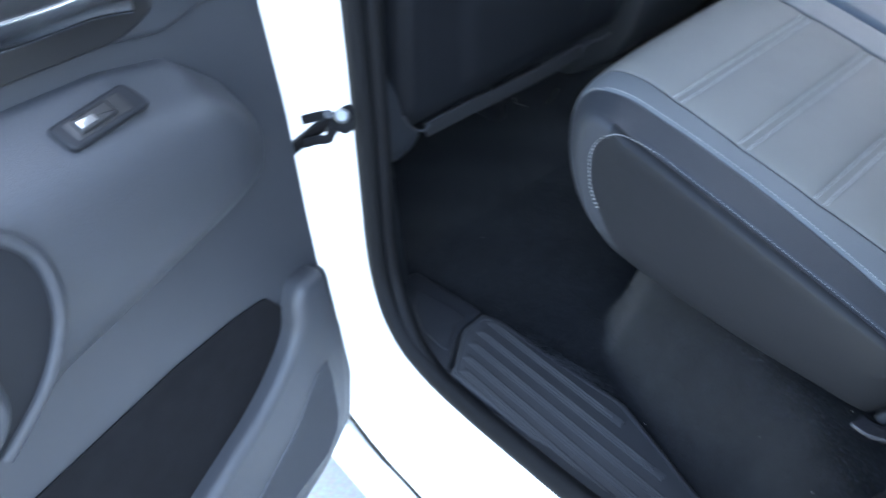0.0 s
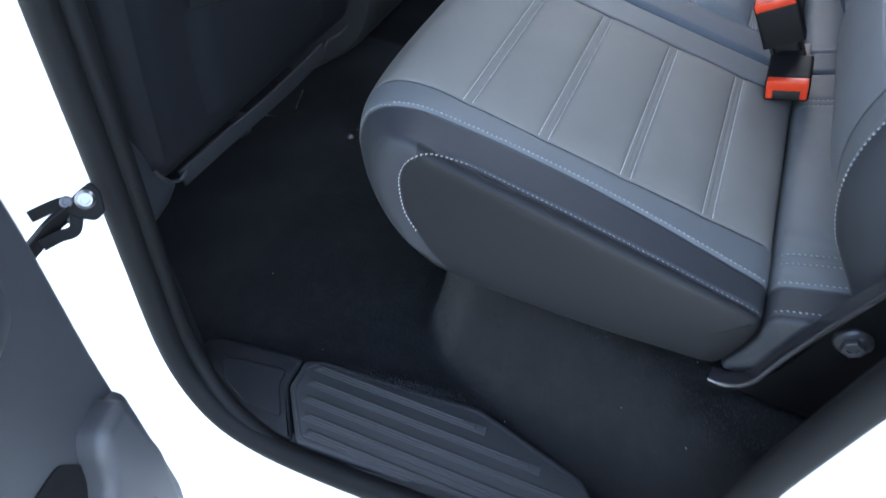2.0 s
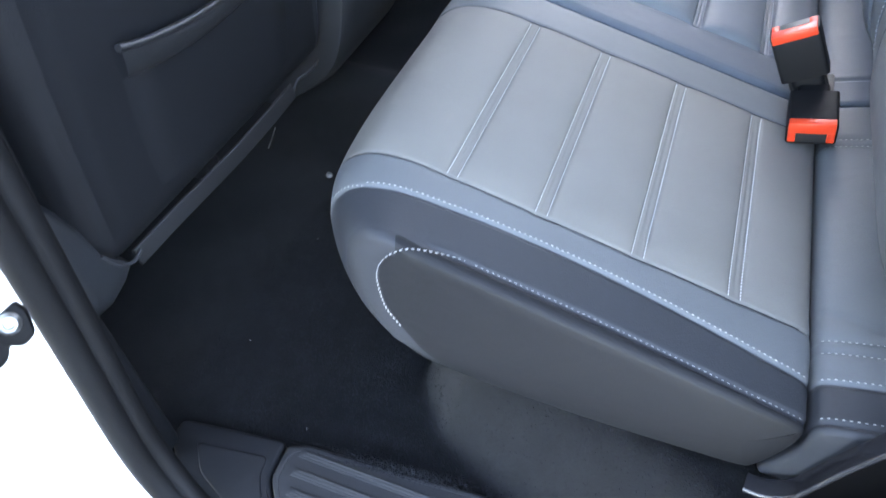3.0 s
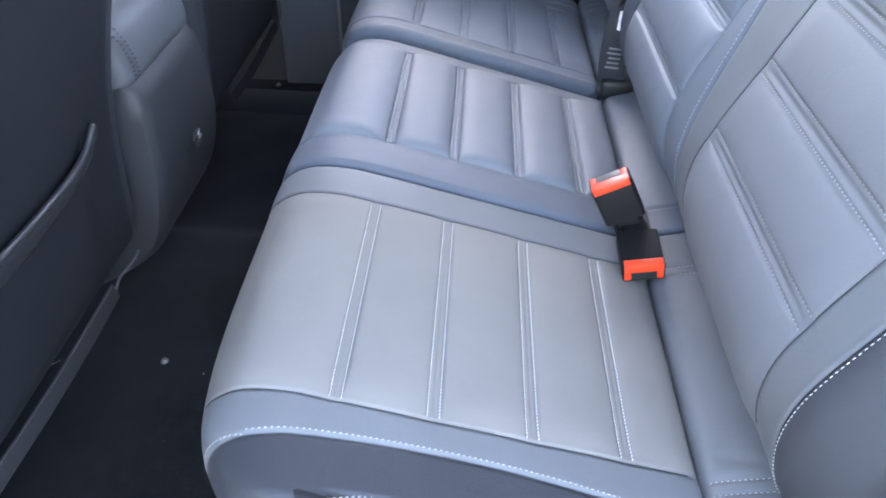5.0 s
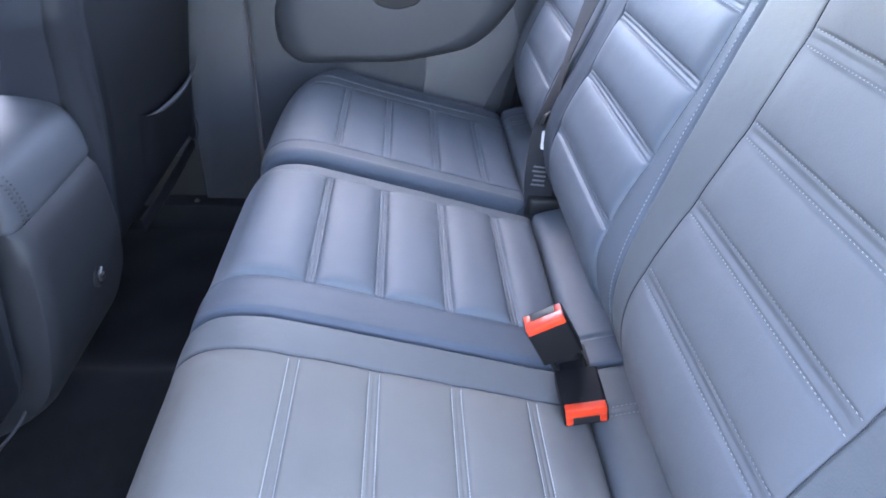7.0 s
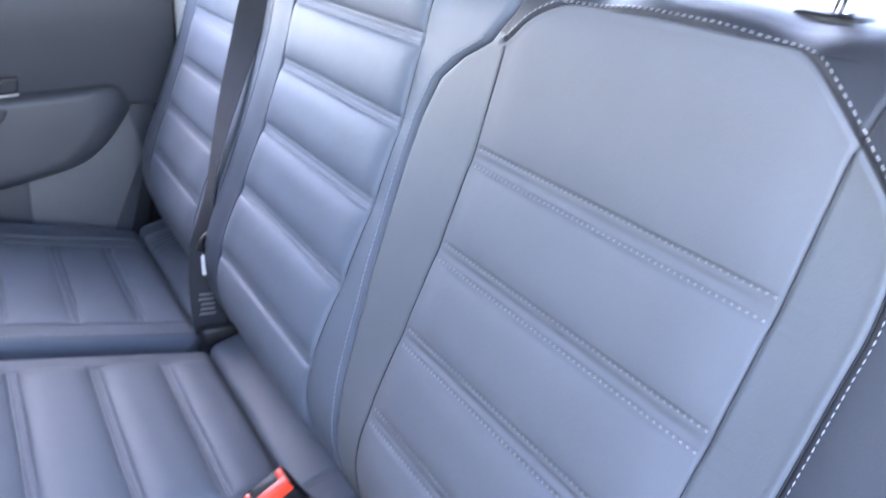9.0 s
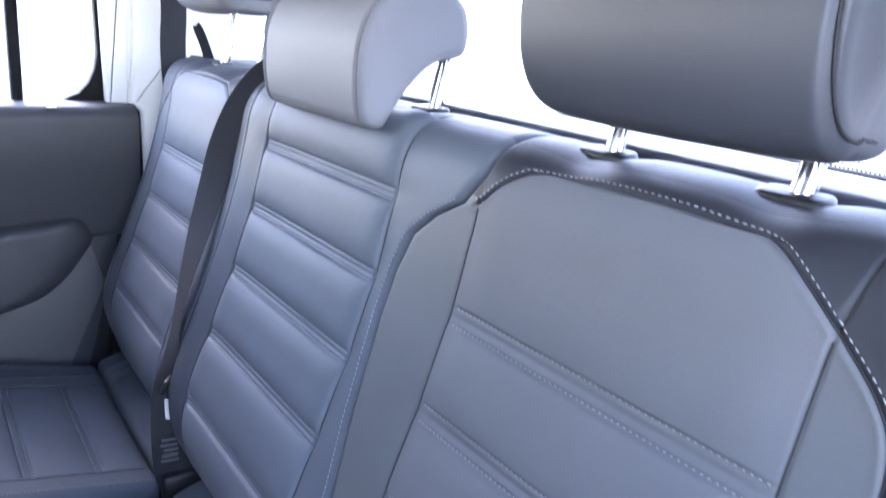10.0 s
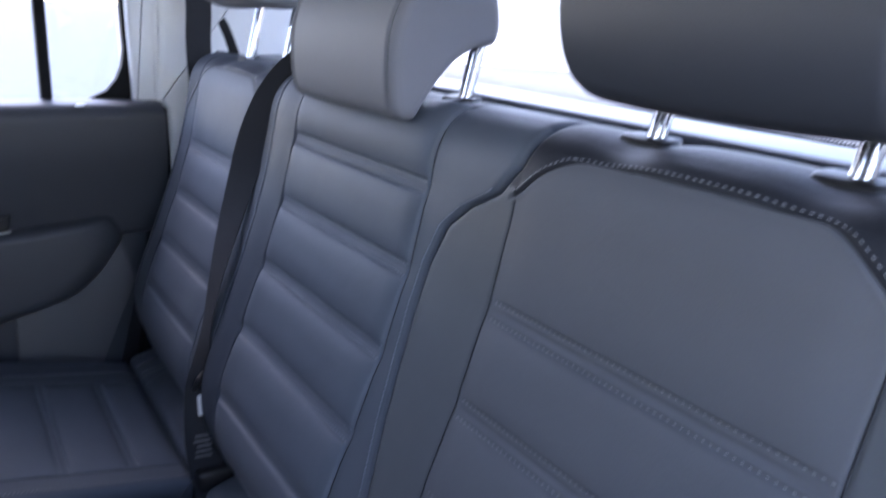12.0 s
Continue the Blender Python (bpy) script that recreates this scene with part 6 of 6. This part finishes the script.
rail = sweep([(-0.10, -0.36, 0.92), (0.2, -0.362, 0.924), (CX, -0.365, 0.927), (1.2, -0.362, 0.924), (1.47, -0.36, 0.92)], rounded([(-0.075, -0.06), (0.05, -0.06), (0.05, 0.01), (0.035, 0.032), (0.0, 0.04), (-0.075, 0.036)], 0.018, 5), up=(0, 0, 1))
structure("rear_ledge", rail, M_LEDGE, "rounded dark ledge under the rear window", "ledge")
structure("pillar_far", slab(rounded([(-0.117, 0.0), (-0.117, 0.855), (-0.096, 0.862), (-0.111, 1.0), (-0.119, 1.33), (-0.47, 1.33), (-0.45, 0.0)], 0.01), ((1.475, 0, 0), (0, 1, 0), (0, 0, 1), (-1, 0, 0)), 0.055, 0.014, 4), M_GREYTRIM, "light grey pillar trim beside the far seat", "pillar trim")
structure("quarter_trim", slab(rounded([(0.10, 0.0), (0.02, 0.30), (-0.05, 0.55), (-0.10, 0.86), (-0.47, 0.86), (-0.45, 0.0)], 0.01), ((1.475, 0, 0), (0, 1, 0), (0, 0, 1), (-1, 0, 0)), 0.045, 0.006), M_PLASTIC, "dark lower trim behind the far door", "trim")
structure("pillar_near", slab([(-0.16, 0.0), (-0.16, 1.33), (-0.47, 1.33), (-0.45, 0.0)], ((-0.14, 0, 0), (0, 1, 0), (0, 0, 1), (1, 0, 0)), 0.06, 0.01), M_GREYTRIM, "light grey pillar trim behind the near door", "pillar trim")
structure("pillar_b_near", slab(rounded([(0.70, 0.02), (0.70, 1.33), (0.83, 1.33), (0.83, 0.02)], 0.01), ((-0.12, 0, 0), (0, 1, 0), (0, 0, 1), (1, 0, 0)), 0.034, 0.012, 4), M_PLASTIC, "dark lower trim of the middle pillar", "pillar trim")
structure("pillar_b_far", slab(rounded([(0.6065, 0.02), (0.6065, 1.33), (0.76, 1.33), (0.76, 0.02)], 0.01), ((1.475, 0, 0), (0, 1, 0), (0, 0, 1), (-1, 0, 0)), 0.06, 0.006, 4), M_DOORTRIM, "dark trim of the far middle pillar", "pillar trim")
structure("wall_front_near", slab([(0.82, -0.3), (0.82, 0.86), (2.0, 0.86), (2.0, -0.3)], ((-0.2, 0, 0), (0, 1, 0), (0, 0, 1), (1, 0, 0)), 0.10, 0.01), M_DOORTRIM, "dark trim of the closed front door", "wall")
structure("wall_front_far", slab([(0.76, -0.3), (0.76, 0.86), (2.0, 0.86), (2.0, -0.3)], ((1.53, 0, 0), (0, 1, 0), (0, 0, 1), (-1, 0, 0)), 0.10, 0.01), M_DOORTRIM2, "dark trim of the far front door", "wall")
structure("sill_far", box((1.375, -0.3, -0.08), (1.54, 1.6, 0.075), 0.012), M_PLASTIC, "dark sill trim below the far door", "sill trim")
# Unseen block across the front, raised to hold back light from ahead.
structure("dashboard", box((-0.15, 1.55, 0.0), (1.53, 2.0, 1.05), 0.06, 4), M_PLASTIC, "unseen dark front block that holds back daylight, in place of a dashboard", "dashboard")
structure("ceiling", box((-0.16, -0.52, 1.33), (1.54, 1.5, 1.40), 0.02), M_ROOF, "pale woven headliner", "ceiling")
structure("roof", box((-0.18, -0.54, 1.405), (1.56, 1.52, 1.43), 0.01), M_PAINT, "white painted roof", "roof")
structure("body_rear", box((-0.2, -0.56, -0.3), (1.58, -0.505, 0.94), 0.01), M_PAINT, "white cab rear wall outside", "body")
structure("body_near", slab([(-0.17, -0.3), (-0.17, 1.38), (-0.54, 1.38), (-0.54, -0.3)], ((-0.21, 0, 0), (0, 1, 0), (0, 0, 1), (1, 0, 0)), 0.06, 0.01), M_PAINT, "white body side behind the door", "body")
win = thing("window_1", "wide clear rear window with dotted border", "window", (CX, -0.455, 0.95), kind="structure")
pane = part("pane", box((0.0, -0.462, 0.94), (1.38, -0.457, 1.30), 0.001), M_GLASS, win)
pane.visible_shadow = False
part("window_frame", slab([(-0.1, 1.24), (1.48, 1.24), (1.48, 1.34), (-0.1, 1.34)], ((0, -0.46, 0), (1, 0, 0), (0, 0, 1), (0, 1, 0)), 0.03, 0.006), M_PLASTIC, win)
part("lower_seal", box((0.0, -0.47, 0.938), (1.38, -0.445, 0.953), 0.004), M_RUBBER, win)
bm = bmesh.new()
for i in range(340):
    for j in range(5):
        r = 0.0012 * (1 - 0.15 * j)
        x, z = 0.005 + 0.004 * i + (0.002 if j % 2 else 0), 0.955 + 0.0034 * j
        v = [bm.verts.new((x + r * math.cos(a), -0.4555, z + r * math.sin(a))) for a in (0, 1.05, 2.09, 3.14, 4.19, 5.24)]
        bm.faces.new(v)
part("dotted_border", bm, M_BLACK, win, kind="stuff")

# ---- outside ----
bm = bmesh.new()
v = [bm.verts.new(p) for p in ((-900, -900, -0.62), (900, -900, -0.62), (900, 900, -0.62), (-900, 900, -0.62))]
bm.faces.new(v)
tagged(part("ground", bm, M_GROUND, smooth=False), "pale brown paved yard round the car", "ground", kind="structure")
BX, BZ = 41.0, 3.7
bld = thing("building", "pale rendered building with small windows far behind", "building", (4, -30, -0.62))
part("facade", box((-60, -34, -0.62), (80, -30, 7.2), 0.02), M_WALL, bld)
for i in range(9):
    for j in range(2):
        if (i, j) != (3, 1):
            part("window", box((BX + 2.3 * i, -30.03, BZ + 1.5 * j), (BX + 1.5 + 2.3 * i, -29.96, BZ + 0.8 + 1.5 * j), 0.01, 1), M_PANE, bld)
